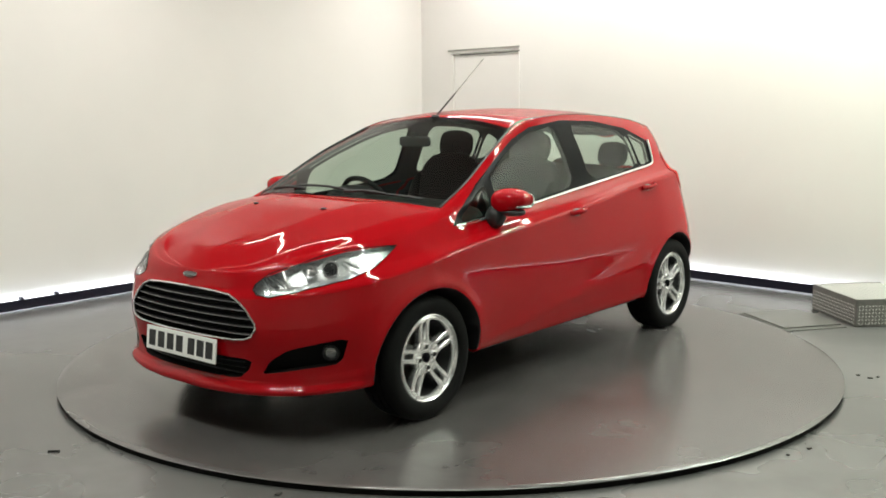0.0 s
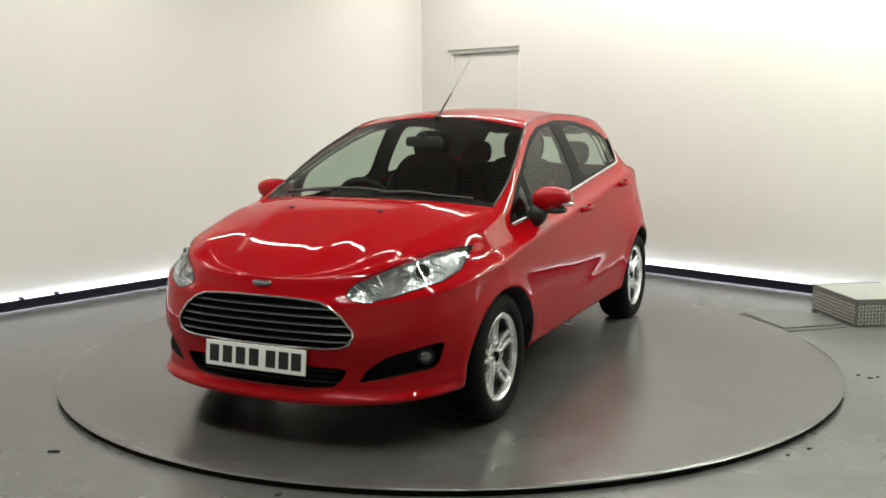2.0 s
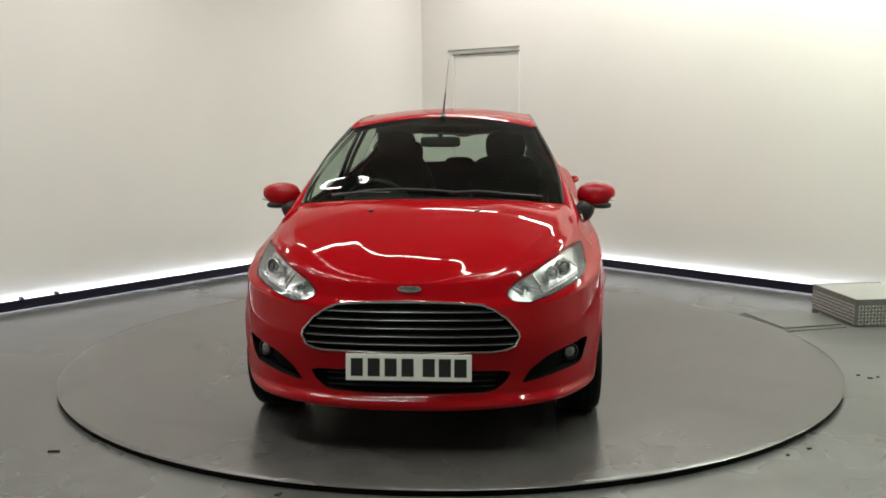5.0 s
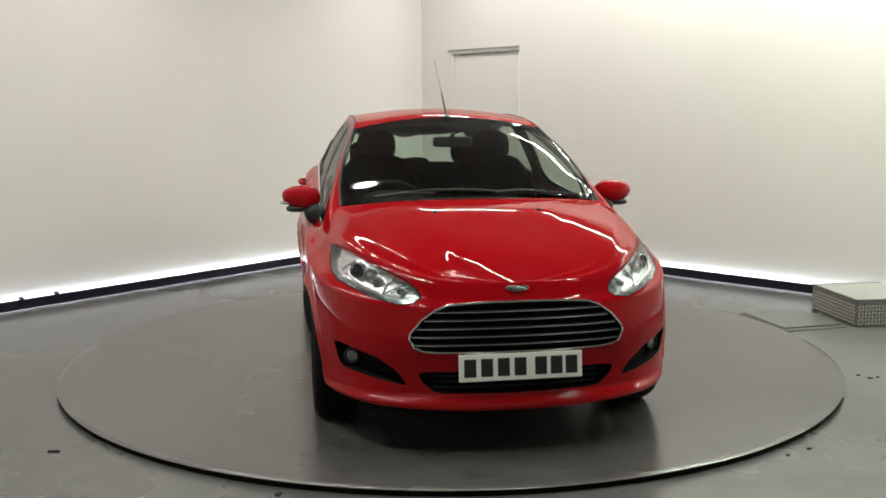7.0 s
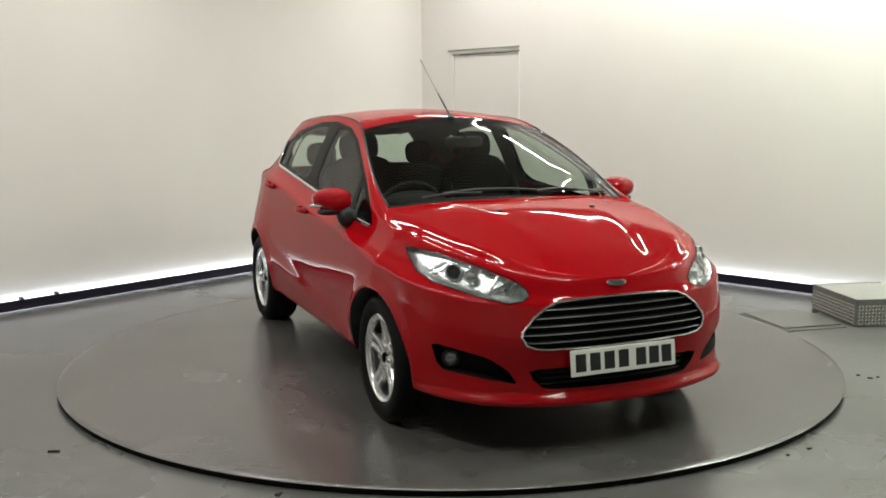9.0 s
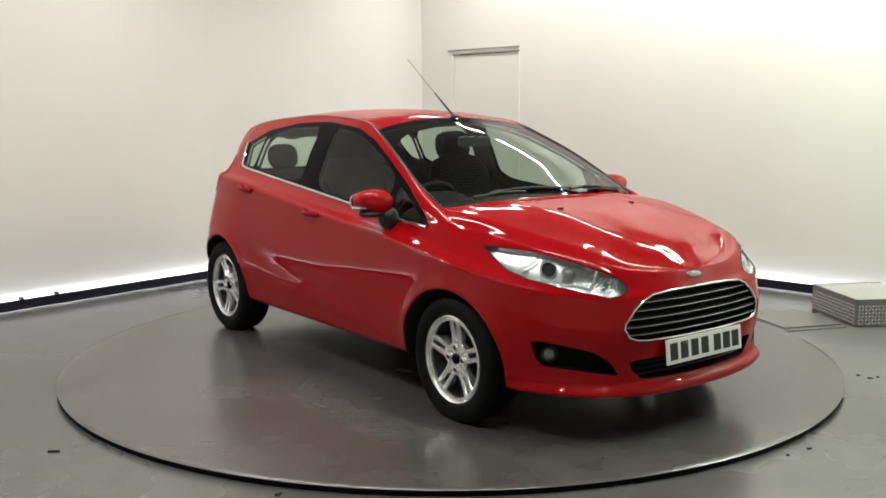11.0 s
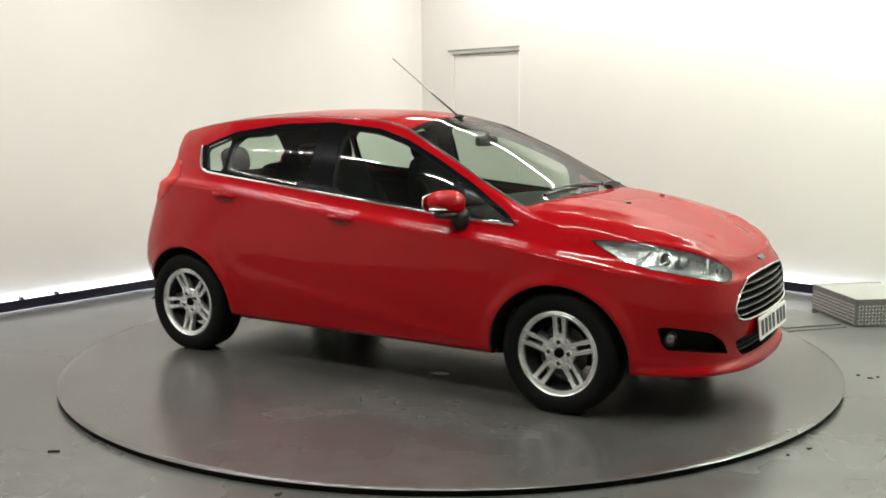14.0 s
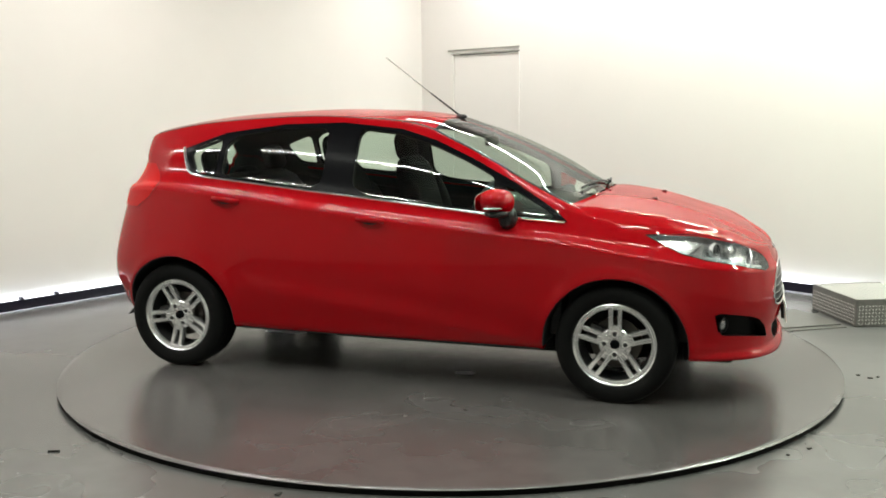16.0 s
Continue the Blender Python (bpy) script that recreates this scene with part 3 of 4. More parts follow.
def piece(name, gap=0.0, push=0.0, deep=None, lift=None):
    """One panel as (vertices, normals, faces): gap shrinks it all round, push lifts it off the skin, deep sinks it as a pan with walls."""
    faces = [f for f in body_bm.faces if f[L_T] == TAGS.get(name, -1)]
    b = bmesh.new()
    ln = b.verts.layers.float_vector.new("n0")
    made = {}
    for f in faces:
        for v in f.verts:
            if v not in made:
                made[v] = b.verts.new(v.co + v[L_N] * push)
                made[v][ln] = v[L_N]
        b.faces.new([made[v] for v in f.verts])
    if gap:
        # no gap along the middle, where the halves meet
        r = bmesh.ops.inset_region(b, faces=b.faces[:], thickness=gap, use_boundary=True, use_even_offset=True)
        keep = [f for f in r["faces"] if all(abs(v.co.y) < 0.004 for v in f.verts)]
        bmesh.ops.delete(b, geom=[f for f in r["faces"] if f not in keep], context="FACES")
    if deep:
        top = b.faces[:]
        r = bmesh.ops.extrude_face_region(b, geom=top)
        for v in r["geom"]:
            if isinstance(v, bmesh.types.BMVert):
                v.co += Vector(deep)
        bmesh.ops.delete(b, geom=top, context="FACES_ONLY")
        walls = [f for f in b.faces if len(f.verts) == 4 and all(abs(v.co.y) < 1e-4 for v in f.verts)]
        bmesh.ops.delete(b, geom=walls, context="FACES_ONLY")
        bmesh.ops.delete(b, geom=[v for v in b.verts if not v.link_faces], context="VERTS")
    b.verts.index_update()
    vs = [v.co.copy() for v in b.verts]
    ns = [v[ln].copy() for v in b.verts]
    fs = []
    for f in b.faces:
        f.normal_update()
        ids = [v.index for v in f.verts]
        fs.append(ids if f.normal.dot(sum((ns[k] for k in ids), Vector())) > 0 or deep else ids[::-1])
    b.free()
    return vs, ns, fs


def panel(name, data, material, parent, sides, label="", flat=False):
    """Makes a panel of the left (1), the right (-1) or both halves in one mesh (0)."""
    vs, ns, fs = data
    V, N, F = [], [], []
    for sg in ((1, -1) if sides == 0 else (sides,)):
        o = len(V)
        V += [(v.x, sg * v.y, v.z) for v in vs]
        N += [(n.x, sg * n.y, n.z) for n in ns]
        F += [[o + k for k in (f if sg > 0 else f[::-1])] for f in fs]
    me = bpy.data.meshes.new(name)
    me.from_pydata(V, [], F)
    me.materials.append(material)
    me.polygons.foreach_set("use_smooth", [not flat] * len(me.polygons))
    if not flat:
        me.normals_split_custom_set_from_vertices(N)
    ob = new(name, me)
    ob.parent = parent
    if label:
        tagged(ob, label)
    return ob


def mirrored(bm, sg):
    if sg < 0:
        bmesh.ops.scale(bm, vec=(1, -1, 1), verts=bm.verts)
        bmesh.ops.reverse_faces(bm, faces=bm.faces)
    return bm


def lump(rx, ry, rz, power=2.4, n=28, m=14):
    """A soft block: a superellipsoid."""
    b = bmesh.new()
    bmesh.ops.create_uvsphere(b, u_segments=n, v_segments=m, radius=1)
    for v in b.verts:
        k = (abs(v.co.x) ** power + abs(v.co.y) ** power + abs(v.co.z) ** power) ** (-1 / power)
        v.co = Vector((v.co.x * k * rx, v.co.y * k * ry, v.co.z * k * rz))
    return b


def make_wheel(car, x, sg, spin):
    """Alloy wheel with five split spokes; built with the outside towards +y."""
    m = pose(x, sg * 0.728, 0.292, 0, 0, 0 if sg > 0 else 180) @ pose(0, 0, 0, 0, spin, 0)
    barrel = lathe([(.2075, .080), (.2085, .088), (.203, .091), (.196, .086), (.190, .074), (.187, .055)], 72)
    wheel = part("wheel", barrel, M_ALLOY, car, "silver split five-spoke alloy wheel", True)
    wheel.matrix_basis = m
    part("barrel", lathe([(.187, .055), (.184, .030), (.176, .01), (.172, -.06), (.190, -.085)], 48), M_BARREL_SHADE, wheel, "inside of the rim, darkened for shade", True)
    prof = [(.204, .082), (.212, .094), (.226, .101), (.250, .1045), (.272, .101), (.287, .090), (.2945, .076), (.298, .058), (.298, .044), (.291, .043), (.291, .034), (.298, .033),
            (.2985, .006), (.291, .005), (.291, -.005), (.2985, -.006), (.298, -.034), (.291, -.035), (.291, -.044), (.298, -.045), (.294, -.078), (.28, -.098), (.25, -.104), (.215, -.096), (.2, -.08)]
    part("tyre", lathe(prof, 72), M_TYRE, wheel, "black road tyre", True)
    for k in range(5):
        for s in (-1, 1):
            b = bmesh.new()
            rings = []
            for q in range(7):
                t = q / 6
                r = 0.046 + t * (0.197 - 0.046)
                off = s * (0.0215 + 0.0025 * t)
                half = 0.0115 + 0.0015 * t
                face = 0.066 + 0.014 * t ** 2 - 0.004 * math.sin(math.pi * t)
                rings.append([b.verts.new((off + half * a, face + c, r)) for a, c in ((-1, -.036), (-1, -.006), (-.62, 0), (.62, 0), (1, -.006), (1, -.036))])
            for p, q2 in zip(rings, rings[1:]):
                for e in range(6):
                    b.faces.new((p[e], p[(e + 1) % 6], q2[(e + 1) % 6], q2[e]))
            b.faces.new(rings[0])
            b.faces.new(rings[-1][::-1])
            part("spoke", move(b, pose(0, 0, 0, 0, 72 * k, 0)), M_ALLOY, wheel, "", True)
        for r0, r1, y0, y1 in ((.060, .094, .030, .0625), (.174, .192, .040, .0745)):
            part("spoke_web", move(box(-.0125, .0125, y0, y1, r0, r1, .003), pose(0, 0, 0, 0, 72 * k, 0)), M_ALLOY, wheel)
    part("rim_ring", lathe([(.1985, .078), (.190, .083), (.181, .0815), (.178, .076), (.180, .060)], 72), M_ALLOY, wheel, "", True)
    part("hub", lathe([(.0001, .060), (.074, .0620), (.081, .056), (.083, .030), (.0001, .030)], 48), M_ALLOY, wheel, "", True)
    part("centre_cap", lathe([(.0001, .074), (.016, .0735), (.022, .071), (.024, .0602)], 32), M_GLOSSBLACK, wheel, "dark round centre cap", True)
    for k in range(4):
        a = math.radians(90 * k)
        at = pose(.052 * math.cos(a), 0, .052 * math.sin(a))
        part("nut_seat", move(lathe([(.0110, .060), (.0115, .071), (.0145, .0725), (.0165, .0715), (.0165, .055)], 20), at), M_ALLOY, wheel, "", True)
        part("wheel_nut", move(lathe([(.0001, .069), (.0075, .069), (.0115, .066), (.0115, .052)], 6), at), M_BLACK, wheel, "dark recessed wheel nut")
    part("brake_disc", lathe([(.0001, .012), (.125, .012), (.128, .008), (.128, -.008), (.125, -.012), (.0001, -.012)], 48), M_DISCBRAKE, wheel, "steel brake disc, darkened for shade", True)
    part("brake_caliper", move(box(-.05, .05, -.03, .045, .075, .145, .012), pose(0, 0, 0, 0, 70, 0)), M_BLACK, wheel)
    return wheel


def make_seat(car, x, y, wide=0.25):
    """Front seat in dark cloth."""
    cush = part("seat_cushion", move(lump(.26, wide, .085, 3.2), pose(x + .26, y, .50, 0, -8, 0)), M_CLOTH, car, "dark cloth front seat cushion", True)
    back = part("seat_back", move(lump(.075, wide, .34, 3.4), pose(x - .12, y, .83, 0, -16, 0)), M_CLOTH, car, "dark cloth front seat backrest", True)
    for s in (-1, 1):
        part("headrest_post", tube([(x - .20, y + s * .05, 1.10), (x - .225, y + s * .05, 1.20)], .006), M_CHROME, back)
        part("side_bolster", move(lump(.07, .045, .25, 2.6), pose(x - .07, y + s * (wide - .02), .78, 0, -16, 0)), M_CLOTH, back, "", True)
    part("headrest", move(lump(.052, .125, .092, 3.2), pose(x - .235, y, 1.215, 0, -10, 0)), M_CLOTH, back, "dark cloth headrest", True)


def make_car():
    car = new("car")
    tagged(car, "red five-door hatchback car with silver alloy wheels", "car")
    # painted panels
    panel("body_shell", piece("body_side"), M_RED, car, 0)
    for sg in (1, -1):
        panel("front_wing", piece("front_wing", 0.0008), M_RED, car, sg)
        panel("rear_quarter", piece("rear_quarter"), M_RED, car, sg)
    bonnet = panel("bonnet", piece("bonnet", 0.0025), M_RED, car, 0)
    panel("roof", piece("roof"), M_RED, car, 0)
    fb = panel("front_bumper", piece("front_bumper", 0.0012), M_RED, car, 0)
    panel("rear_bumper", piece("rear_bumper", 0.0012), M_RED, car, 0)
    tg = panel("tailgate", piece("tailgate", 0.002), M_RED, car, 0)
    panel("rear_window", piece("rear_window", 0.0, -0.002), M_GLASS, tg, 0, "tinted rear window")
    panel("windscreen", piece("windscreen", 0.0, 0.001), M_GLASS, car, 0, "clear tinted windscreen")
    panel("scuttle", piece("scuttle", 0.0, -0.012), M_BLACK, car, 0, "black plastic scuttle panel")
    for sg in (1, -1):
        for nm in ("front_door", "rear_door"):
            door = panel(nm, piece(nm, 0.0022), M_RED, car, sg)
            panel("door_lining", piece(nm, 0.0, -0.045), M_DASH, door, sg, "dark plastic door lining")
            panel("window", piece(nm + "_glass", 0.0, -0.004), M_GLASS, door, sg, "tinted side window glass")
            x0, z0, x1, z1 = (-.105, .879, .045, .868) if nm == "front_door" else (-.975, .965, -.815, .951)
            pts = [on_side(x0 + (x1 - x0) * t, z0 + (z1 - z0) * t, .004 + .034 * math.sin(math.pi * t) ** 0.6) for t in [k / 10 for k in range(11)]]
            h = tube(pts, .0125, 10)
            for v in h.verts:
                zc = z0 + (z1 - z0) * (v.co.x - x0) / (x1 - x0)
                v.co.z = zc + (v.co.z - zc) * 1.15
            part("door_handle", mirrored(h, sg), M_RED, door, "", True)
            # black pad stands in for the shade behind and below the handle
            rec = move(lump(.055, .012, .022, 2.2, 20, 10), Matrix.Translation(on_side((x0 + x1) / 2, (z0 + z1) / 2 - .006, -.006)))
            part("handle_shade", mirrored(rec, sg), M_BLACK, door, "black pad for the shade behind the handle", True)
        fr = panel("window_frame", piece("window_frame", 0.0, -0.001), M_GLOSSBLACK, car, sg, "gloss black window surround")
        panel("quarter_glass", piece("front_quarter_glass", 0.0, -0.004), M_GLASS, fr, sg, "small front quarter window")
        panel("quarter_glass", piece("rear_quarter_glass", 0.0, -0.004), M_GLASS, fr, sg, "small rear quarter window")
        panel("pillar_lining", piece("window_frame", 0.0, -0.03), M_LINER, fr, sg)
        panel("tail_lamp", piece("tail_lamp", 0.0015, 0.004), M_TAIL, car, sg, "red tail lamp lens at the rear corner")
        # chrome strip under the side windows, turned up at the rear
        pts = [on_side(x, z, .004) for x, z in [(.985 - k * .0503, .882 + (0.0 if k == 0 else k * .0503 * .0698 if k < 8 else .0282 + (k - 8) * .0503 * .0955)) for k in range(42)]]
        pts += [on_side(x, z, .004) for x, z in ((-1.150, 1.078), (-1.185, 1.088), (-1.215, 1.108), (-1.24, 1.150), (-1.262, 1.195), (-1.278, 1.232))]
        b = tube(pts, .0085, 8)
        part("chrome_strip", mirrored(b, sg), M_CHROME, car, "bright chrome waist strip", True)
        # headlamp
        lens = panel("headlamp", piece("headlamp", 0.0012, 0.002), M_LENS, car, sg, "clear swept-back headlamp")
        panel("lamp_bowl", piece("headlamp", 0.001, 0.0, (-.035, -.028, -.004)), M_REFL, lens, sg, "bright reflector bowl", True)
        edge = [Vector(p) for p in LAMP]
        out = []
        for a, b2 in zip(edge, edge[1:] + edge[:1]):
            for t in (0, .25, .5, .75):
                hit, n, _, _ = TREE.find_nearest(a.lerp(b2, t))
                out.append(hit)
        part("lamp_rim", mirrored(tube(out + out[:1], .0028, 6), sg), M_DEEP, lens, "thin dark lamp rim", True)
        for nm, c, r, mt in (("projector", (1.695, .636, .756), .030, M_PROJ), ("main_beam", (1.772, .588, .744), .024, M_REFL), ("side_light", (1.880, .474, .694), .011, M_LAMPGREY)):
            ringb = lathe([(r * 1.02, .0), (r * 1.08, .012), (r * 1.20, .012), (r * 1.25, .0), (r * 1.2, -.012)], 32, "x")
            bulb = lump(r * .4, r, r, 2.0, 24, 12)
            turn = pose(*c, 0, 0, 32)
            part(nm, mirrored(move(bulb, turn), sg), mt, lens, "round lamp behind the clear lens", True)
            part("bezel", mirrored(move(ringb, turn), sg), M_REFL, lens, "", True)
        for q, (p0, p1) in enumerate((((1.855, .505, .752), (1.865, .55, .672)), ((1.635, .642, .788), (1.585, .702, .748)))):
            part("divider", mirrored(tube([p0, tuple((Vector(p0) + Vector(p1)) / 2 + Vector((.006, .006, 0))), p1], .006, 8), sg), M_REFL, lens, "", True)
        for q in range(5):
            a = Vector((1.905 - .011 * q, .418 + .012 * q, .728 - .003 * q + .012 * (q > 1)))
            e = Vector((1.915 - .014 * q, .470 + .020 * q, .664 + .001 * q))
            part("lamp_rib", mirrored(tube([a + Vector((-.016, -.012, -.012)), e + Vector((-.016, -.012, .012))], .0026, 6), sg), M_LAMPGREY, lens, "", True)
        low = [Vector(LAMP[k]) + Vector((-.020, -.020, .014)) for k in (3, 4, 5, 6)]
        part("lamp_strip", mirrored(tube(low, .0075, 8), sg), M_REFL, lens, "bright light guide along the lower edge", True)
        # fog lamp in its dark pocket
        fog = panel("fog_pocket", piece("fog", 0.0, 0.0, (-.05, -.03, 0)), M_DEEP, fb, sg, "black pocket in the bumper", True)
        c = Vector((1.745, .673, .396))
        part("fog_lamp", mirrored(move(lump(.007, .028, .028, 2.2), Matrix.Translation(c) @ pose(0, 0, 0, 0, 0, 32)), sg), M_FOG, fb, "round fog lamp", True)
        part("fog_lamp_ring", mirrored(move(lathe([(.028, 0), (.030, .010), (.037, .008), (.040, -.01)], 32, "x"), Matrix.Translation(c) @ pose(0, 0, 0, 0, 0, 32)), sg), M_BLACK, fb, "", True)
        # wheel arch liner
        for ax, az, ar in ARCHES:
            b = bmesh.new()
            prof = [(ar + .001, .90), (ar - .006, .846), (ar - .006, .50)]
            rows = []
            for k in range(33):
                t = math.radians(-3 + 184 * k / 32)
                rows.append([b.verts.new((ax + r * math.cos(t), min(y, on_y(ax + r * math.cos(t), az + r * math.sin(t))) if y > .6 else y, az + r * math.sin(t))) for r, y in prof] + [b.verts.new((ax + .02 * math.cos(t), .5, az + .02 * math.sin(t)))])
            for p, q in zip(rows, rows[1:]):
                for e in range(3):
                    b.faces.new((p[e], p[e + 1], q[e + 1], q[e]))
            part("arch_liner", mirrored(b, sg), M_BLACK, car, "black wheel arch liner", True)
        # door mirror
        mir = lump(.085, .100, .066, 2.5)
        for v in mir.verts:
            v.co.z = v.co.z * (1 - .30 * max(0, v.co.y / .1)) + .012 * max(0, v.co.y / .1)
        move(mir, pose(.655, .856, .985, 0, 0, 14))
        for v in mir.verts:
            if v.co.x < .60:
                v.co.x = .60 + (v.co.x - .60) * .25
            v.co.z += .10 * (v.co.y - .868) * 0.12
        mh = part("door_mirror", mirrored(mir, sg), M_RED, car, "red door mirror housing", True)
        part("mirror_foot", mirrored(join(move(lump(.045, .05, .055, 2.6), pose(.70, .792, .905, -28, 0, 0)), move(lump(.06, .085, .022, 2.6), pose(.665, .852, .935, -4, 0, 0))), sg), M_BLACK, mh, "black mirror foot", True)
        part("mirror_glass", mirrored(move(lump(.006, .085, .046, 3), pose(.583, .855, .985, 0, 0, 8)), sg), M_CHROME, mh, "", True)
        part("mirror_indicator", mirrored(move(lump(.052, .034, .010, 2.6), pose(.662, .925, .962, 0, 0, -42)), sg), M_REFL, mh, "clear indicator strip", True)
    # roof lining and scuttle inside
    panel("headliner", piece("roof", 0.0, -0.03), M_LINER, car, 0, "dark cloth roof lining")
    panel("pillar_lining", piece("body_side", 0.0, -0.025), M_LINER, car, 0)
    for sg in (1, -1):
        panel("rear_corner_lining", piece("rear_quarter", 0.0, -0.025), M_LINER, car, sg)
    for sg in (1, -1):
        panel("rear_corner_lining", piece("tail_lamp", 0.0, -0.03), M_LINER, car, sg)
    panel("rear_corner_lining", piece("rear_bumper", 0.0, -0.03), M_LINER, car, 0)
    part("parcel_shelf", box(-1.66, -1.17, -.60, .60, .955, .975, .006), M_LINER, car, "dark parcel shelf")
    panel("tailgate_lining", piece("tailgate", 0.0, -0.03), M_LINER, car, 0)
    for sg in (1, -1):
        seal = [Vector(SKIN[s, (RAIL_R + 1) * FINE]) + Vector(SKIN_N[s, (RAIL_R + 1) * FINE]) * .001 for s in range(COWL_S * FINE, ROOF_S * FINE)]
        part("screen_seal", mirrored(tube(seal, .006, 6), sg), M_BLACK, car, "black rubber screen seal", True)
        ditch = [Vector(SKIN[s, (RAIL_R + 1) * FINE]) + Vector(SKIN_N[s, (RAIL_R + 1) * FINE]) * -.0015 for s in range(ROOF_S * FINE, 118 * FINE, 2)]
        part("roof_ditch", mirrored(tube(ditch, .0052, 6), sg), M_BLACK, car, "black strip in the roof ditch", True)
    # grille, with its bars and chrome surround
    gr = panel("grille", piece("grille", 0.0, 0.0, (-.05, 0, 0)), M_DEEP, car, 0, "black grille pan", True)
    half = [(.001, .655), (.10, .655), (.20, .652), (.298, .645), (.345, .628), (.40, .590), (.448, .534), (.453, .512), (.436, .477), (.40, .463), (.342, .457), (.20, .456), (.10, .455), (.001, .455)]
    loop = half + [(-y, z) for y, z in half[::-1]]
    fine = []
    for a, b2 in zip(loop, loop[1:] + loop[:1]):
        fine += [(a[0] + (b2[0] - a[0]) * t, a[1] + (b2[1] - a[1]) * t) for t in (0, .5)]
    part("grille_surround", tube([on_front(y, z, .003) for y, z in fine + fine[:1]], .0050, 8), M_CHROME, gr, "chrome grille surround", True)
    for k in range(5):
        z = .483 + k * .0335
        w = .442 - max(0, (z - .53)) * .98 - max(0, .50 - z) * .6
        b = bmesh.new()
        rows = []
        for q in range(25):
            y = -w + 2 * w * q / 24
            p = on_front(y, z, 0)
            rows.append([b.verts.new((p.x + dx, y, z + dz)) for dx, dz in ((-.040, .004), (-.012, .0065), (-.004, .003), (-.004, -.002), (-.012, -.0045), (-.040, -.004))])
        for p, q in zip(rows, rows[1:]):
            for e in range(6):
                b.faces.new((p[e], p[(e + 1) % 6], q[(e + 1) % 6], q[e]))
        part("grille_bar", b, M_GRILLE, gr, "dark bar with bright edge", True)
        part("bar_edge", tube([on_front(-w + 2 * w * q / 24, z + .001, -.003) for q in range(25)], .0019, 6), M_BAREDGE, gr, "thin satin metal edge", True)
    ik = panel("lower_intake", piece("intake", 0.0, 0.0, (-.05, 0, 0)), M_DEEP, fb, 0, "black lower air intake", True)
    for k in range(3):
        part("intake_bar", tube([on_front(-.36 + .72 * q / 16, .296 + .024 * k, -.03) for q in range(17)], .004, 6), M_BLACK, fb, "", True)
    # number plate with plain marks
    px, pz, tilt = 2.040, .393, -6
    pm = pose(px, 0, pz, 0, tilt, 0)
    plate = part("number_plate", move(box(-.004, .004, -.26, .26, -.0555, .0555, .0035), pm), M_PLATE, car, "white front number plate with plain marks")
    part("plate_bracket", move(box(-.022, -.0045, -.22, .22, -.04, .04, .004), pm), M_BLACK, plate)
    marks = [-.195, -.125, -.055, .015, .102, .168, .232]
    for my in marks:
        part("plate_mark", move(box(.0042, .0050, my - .025 - .018, my + .025 - .018, -.037, .037, .0), pm), M_BLACK, plate)
    # badge on the nose
    bp = on_front(0, .706, .002)
    badge = part("badge", move(lump(.005, .047, .016, 2.0), Matrix.Translation(bp) @ pose(0, 0, 0, 0, -48, 0)), M_BADGE, car, "small oval dark badge", True)
    part("badge_rim", move(tube([(.002, .047 * math.cos(k * math.pi / 16), .016 * math.sin(k * math.pi / 16)) for k in range(33)], .0016, 6), Matrix.Translation(bp) @ pose(0, 0, 0, 0, -48, 0)), M_BAREDGE, badge, "satin metal rim", True)
    # washer jets, wipers, aerial
    for y in (.25, -.25):
        part("washer_jet", move(lump(.016, .012, .006, 2.2, 16, 8), Matrix.Translation(on_top(1.365, y, .003))), M_BLACK, bonnet, "", True)
    for a0, a1, b1 in (((1.015, -.50), (1.055, -.20), (1.045, .12)), ((1.065, .10), (1.03, .36), (.985, .56))):
        arm = [on_top(a0[0], a0[1], .020), on_top((a0[0] + a1[0]) / 2, (a0[1] + a1[1]) / 2, .026), on_top(a1[0], a1[1], .020)]
        wp = part("wiper_arm", tube(arm, .009, 8, .7), M_BLACK, car, "black wiper arm", True)
        bl = [on_top(a0[0] - .02 + (b1[0] - a0[0] + .02) * t, a0[1] + .12 + (b1[1] - a0[1] - .12) * t, .011) for t in [k / 10 for k in range(11)]]
        part("wiper_blade", tube(bl, .007, 6), M_BLACK, wp, "", True)
    foot = on_top(.215, 0, 0)
    ab = part("aerial", move(lump(.034, .018, .014, 2.0, 20, 10), Matrix.Translation(foot + Vector((0, 0, .006)))), M_BLACK, car, "roof aerial with thick black foot", True)
    tip = foot + Vector((-.470, 0, .358))
    part("aerial_mast", tube([foot + Vector((-.005, 0, .008)), foot.lerp(tip, .40)], .0062, 8, .72), M_BLACK, ab, "", True)
    part("aerial_rod", tube([foot.lerp(tip, .39), foot.lerp(tip, .995)], .0040, 6, .85), M_GREYTRIM, ab, "thin grey rod", True)
    # cabin
    make_seat(car, -.03, .355)
    make_seat(car, -.19, -.355)
    part("rear_bench", move(lump(.25, .62, .10, 3.4), pose(-.80, 0, .50, 0, -6, 0)), M_CLOTH, car, "dark cloth rear bench", True)
    rb = part("rear_backrest", move(lump(.07, .62, .30, 3.8), pose(-1.10, 0, .78, 0, -18, 0)), M_CLOTH, car, "dark cloth rear backrest", True)
    for y in (.37, 0, -.37):
        part("headrest", move(lump(.05, .105, .085 if y else .05, 3.0), pose(-1.22, y, 1.135 if y else 1.05, 0, -14, 0)), M_CLOTH, rb, "dark cloth headrest", True)
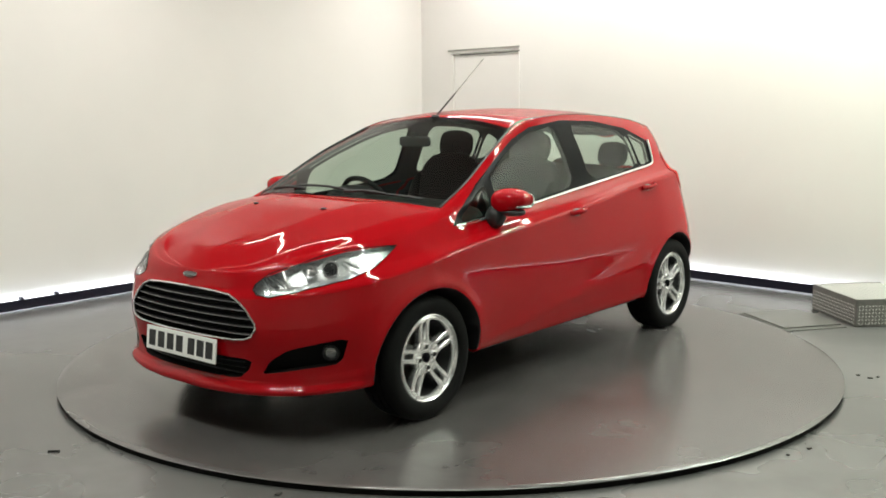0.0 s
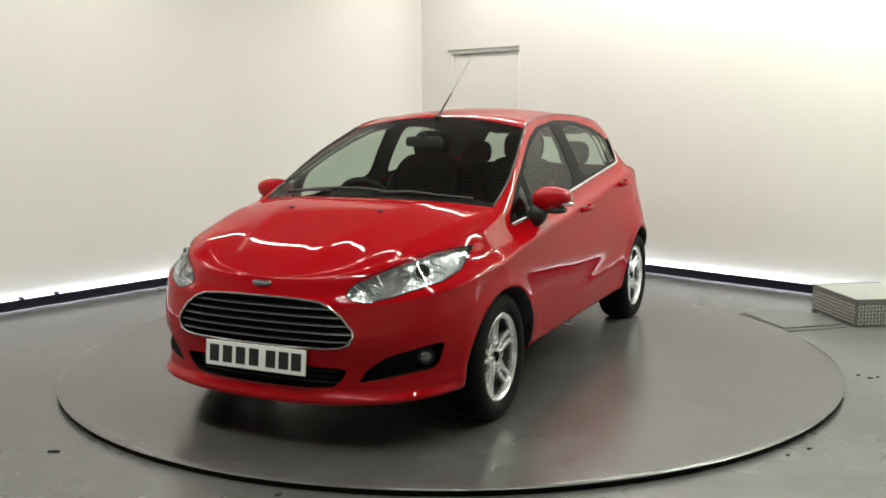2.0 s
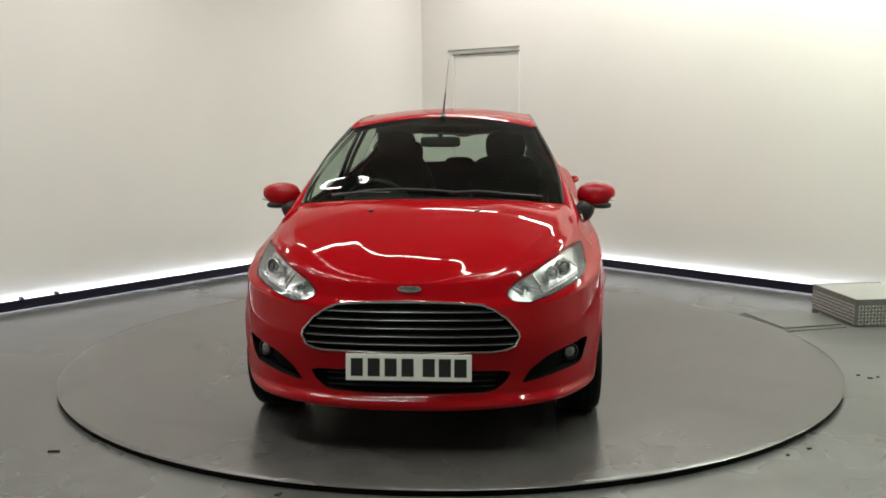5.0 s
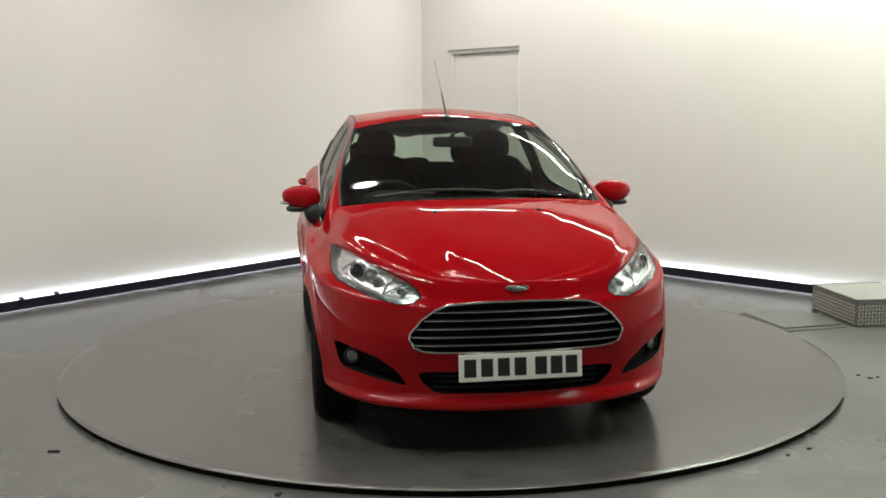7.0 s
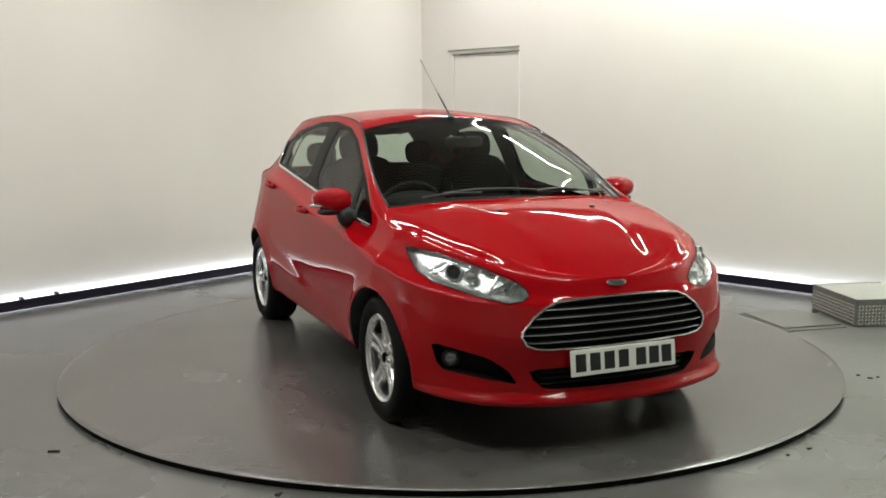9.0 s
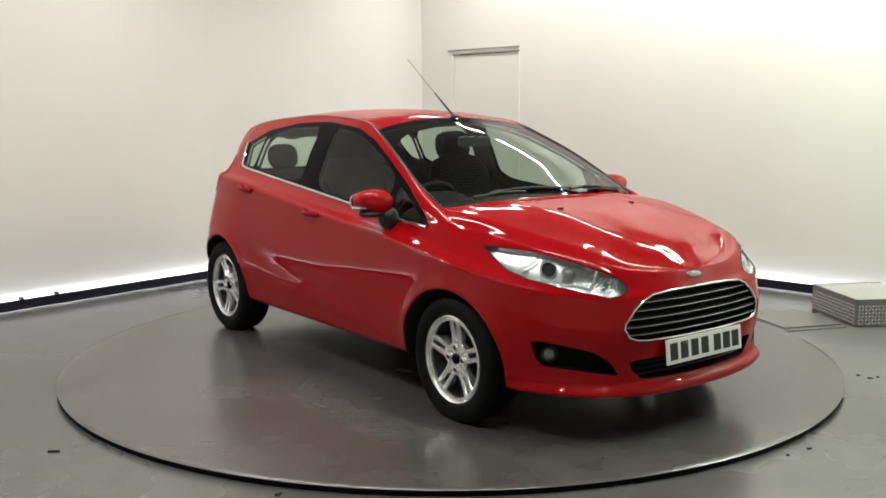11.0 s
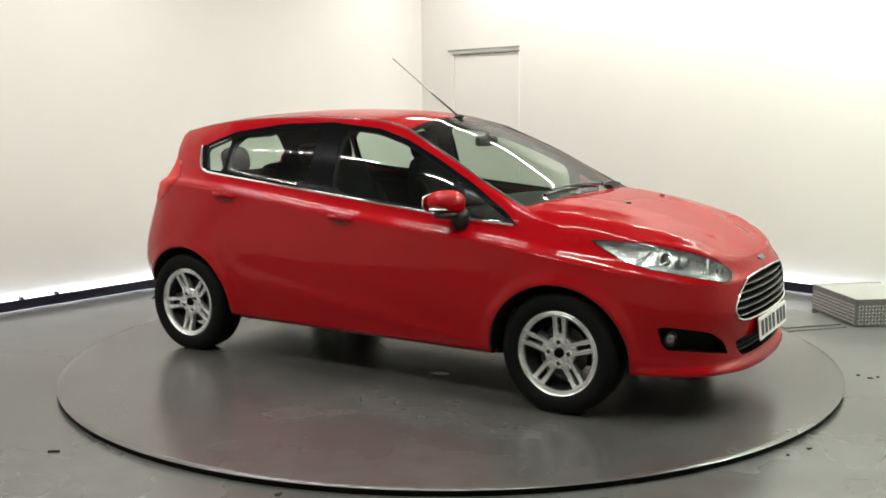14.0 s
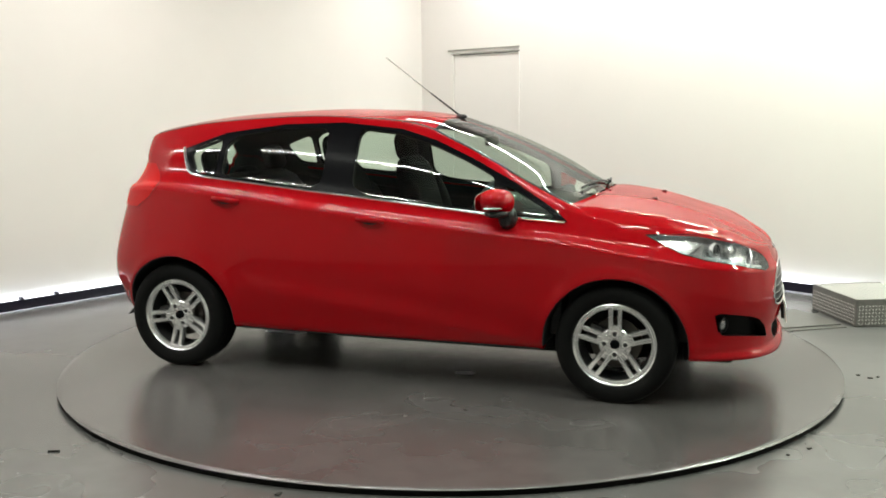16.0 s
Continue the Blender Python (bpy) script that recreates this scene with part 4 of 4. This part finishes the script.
    dash = part("dashboard", join(move(lump(.30, .66, .10, 3.2), pose(.74, 0, .85, 0, 6, 0)), move(lump(.20, .66, .22, 3.2), pose(.72, 0, .66, 0, 0, 0))), M_DASH, car, "dark moulded plastic dashboard", True)
    part("instrument_hood", move(lump(.10, .17, .055, 2.6), pose(.56, -.355, .945, 0, 12, 0)), M_DASH, dash, "", True)
    part("centre_console", box(-.1, .62, -.10, .10, .28, .62, .03), M_DASH, car, "", True)
    sw = pose(.43, -.355, .885, 0, -62, 0)
    rim_pts = [(.182 * math.cos(k * math.pi / 20), .182 * math.sin(k * math.pi / 20), 0) for k in range(41)]
    wheel = part("steering_wheel", move(tube(rim_pts, .016, 10), sw), M_DASH, car, "black steering wheel", True)
    part("steering_boss", move(lump(.075, .07, .03, 2.6), sw @ pose(0, 0, -.02)), M_DASH, wheel, "", True)
    for a in (90, -90, 180):
        part("steering_spoke", move(box(.05, .175, -.016, .016, -.02, 0, .005), sw @ pose(0, 0, 0, 0, 0, a)), M_ALLOY if a != 180 else M_DASH, wheel)
    part("steering_column", tube([(.45, -.355, .865), (.72, -.355, .74)], .045, 12), M_DASH, wheel, "", True)
    mp = Vector((.40, 0, 1.262))
    rv = part("rear_view_mirror", move(lump(.016, .112, .030, 6.0), Matrix.Translation(mp)), M_BLACK, car, "black rear-view mirror", True)
    part("mirror_stem", tube([tuple(mp), (.41, 0, 1.312)], .014, 8), M_BLACK, rv, "", True)
    part("rear_header", move(lump(.09, .34, .03, 4.0), pose(-1.56, 0, 1.29, 0, -8, 0)), M_LINER, car, "dark trim over the rear window", True)
    # dark underside; side, belly and front boxes are added to block light beneath
    part("floor_pan", box(-1.62, 1.72, -.49, .49, .16, .30, .03), M_UNDER, car, "dark underbody")
    for sg in (1, -1):
        part("side_light_block", box(-.82, .90, min(sg * .48, sg * .60), max(sg * .48, sg * .60), .195, .28, .03), M_UNDER, car)
    part("belly_light_block", box(-.45, 1.62, -.38, .38, .125, .17, .02), M_UNDER, car)
    part("front_light_block", box(1.55, 1.80, -.56, .56, .172, .26, .03), M_UNDER, car)
    part("sill_pan", join(box(-.84, .87, .49, .775, .235, .30, .01), box(-.84, .87, -.775, -.49, .235, .30, .01)), M_BLACK, car)
    part("bulkhead", box(.90, .96, -.70, .70, .30, .86, .01), M_BLACK, car)
    part("boot_floor", box(-1.62, -1.1, -.49, .49, .30, .74, .02), M_LINER, car)
    part("silencer", move(lump(.20, .28, .07, 3.0), pose(-1.36, 0, .20)), M_DISCBRAKE, car, "", True)
    spins = {(1, 1): 6, (1, -1): 0, (-1, 1): 14, (-1, -1): 26}
    for fx in (1, -1):
        for sg in (1, -1):
            make_wheel(car, 1.2445 * fx if fx > 0 else -1.232, sg, spins[fx, sg])
    return car


def on_y(x, z):
    hit, n, _, _ = TREE.ray_cast(Vector((x, 2, z)), Vector((0, -1, 0)))
    return hit.y - .002 if hit else .80


M_GRILLE = mat("grille_dark", (0.010, 0.010, 0.011), 0.35, spec=0.3)
M_DEEP = mat("deep_black", (0.005, 0.005, 0.005), 0.7, spec=0.15)
car = make_car()
body_bm.free()



# ---------------------------------------------------------------- motion
def motions():
    """Disc and car turn together at a steady pace about the disc's centre."""
    rows_car, rows_disc = [], []
    for k in range(33):
        t = k * 0.5
        a = -129.05 + 6.938 * t
        turn = pose(0, 0, 0, 0, 0, a)
        rows_disc.append((t, turn))
        rows_car.append((t, turn @ pose(-0.1246, -0.0235, 0)))
    walk(turntable, rows_disc)
    walk(car, rows_car)


motions()
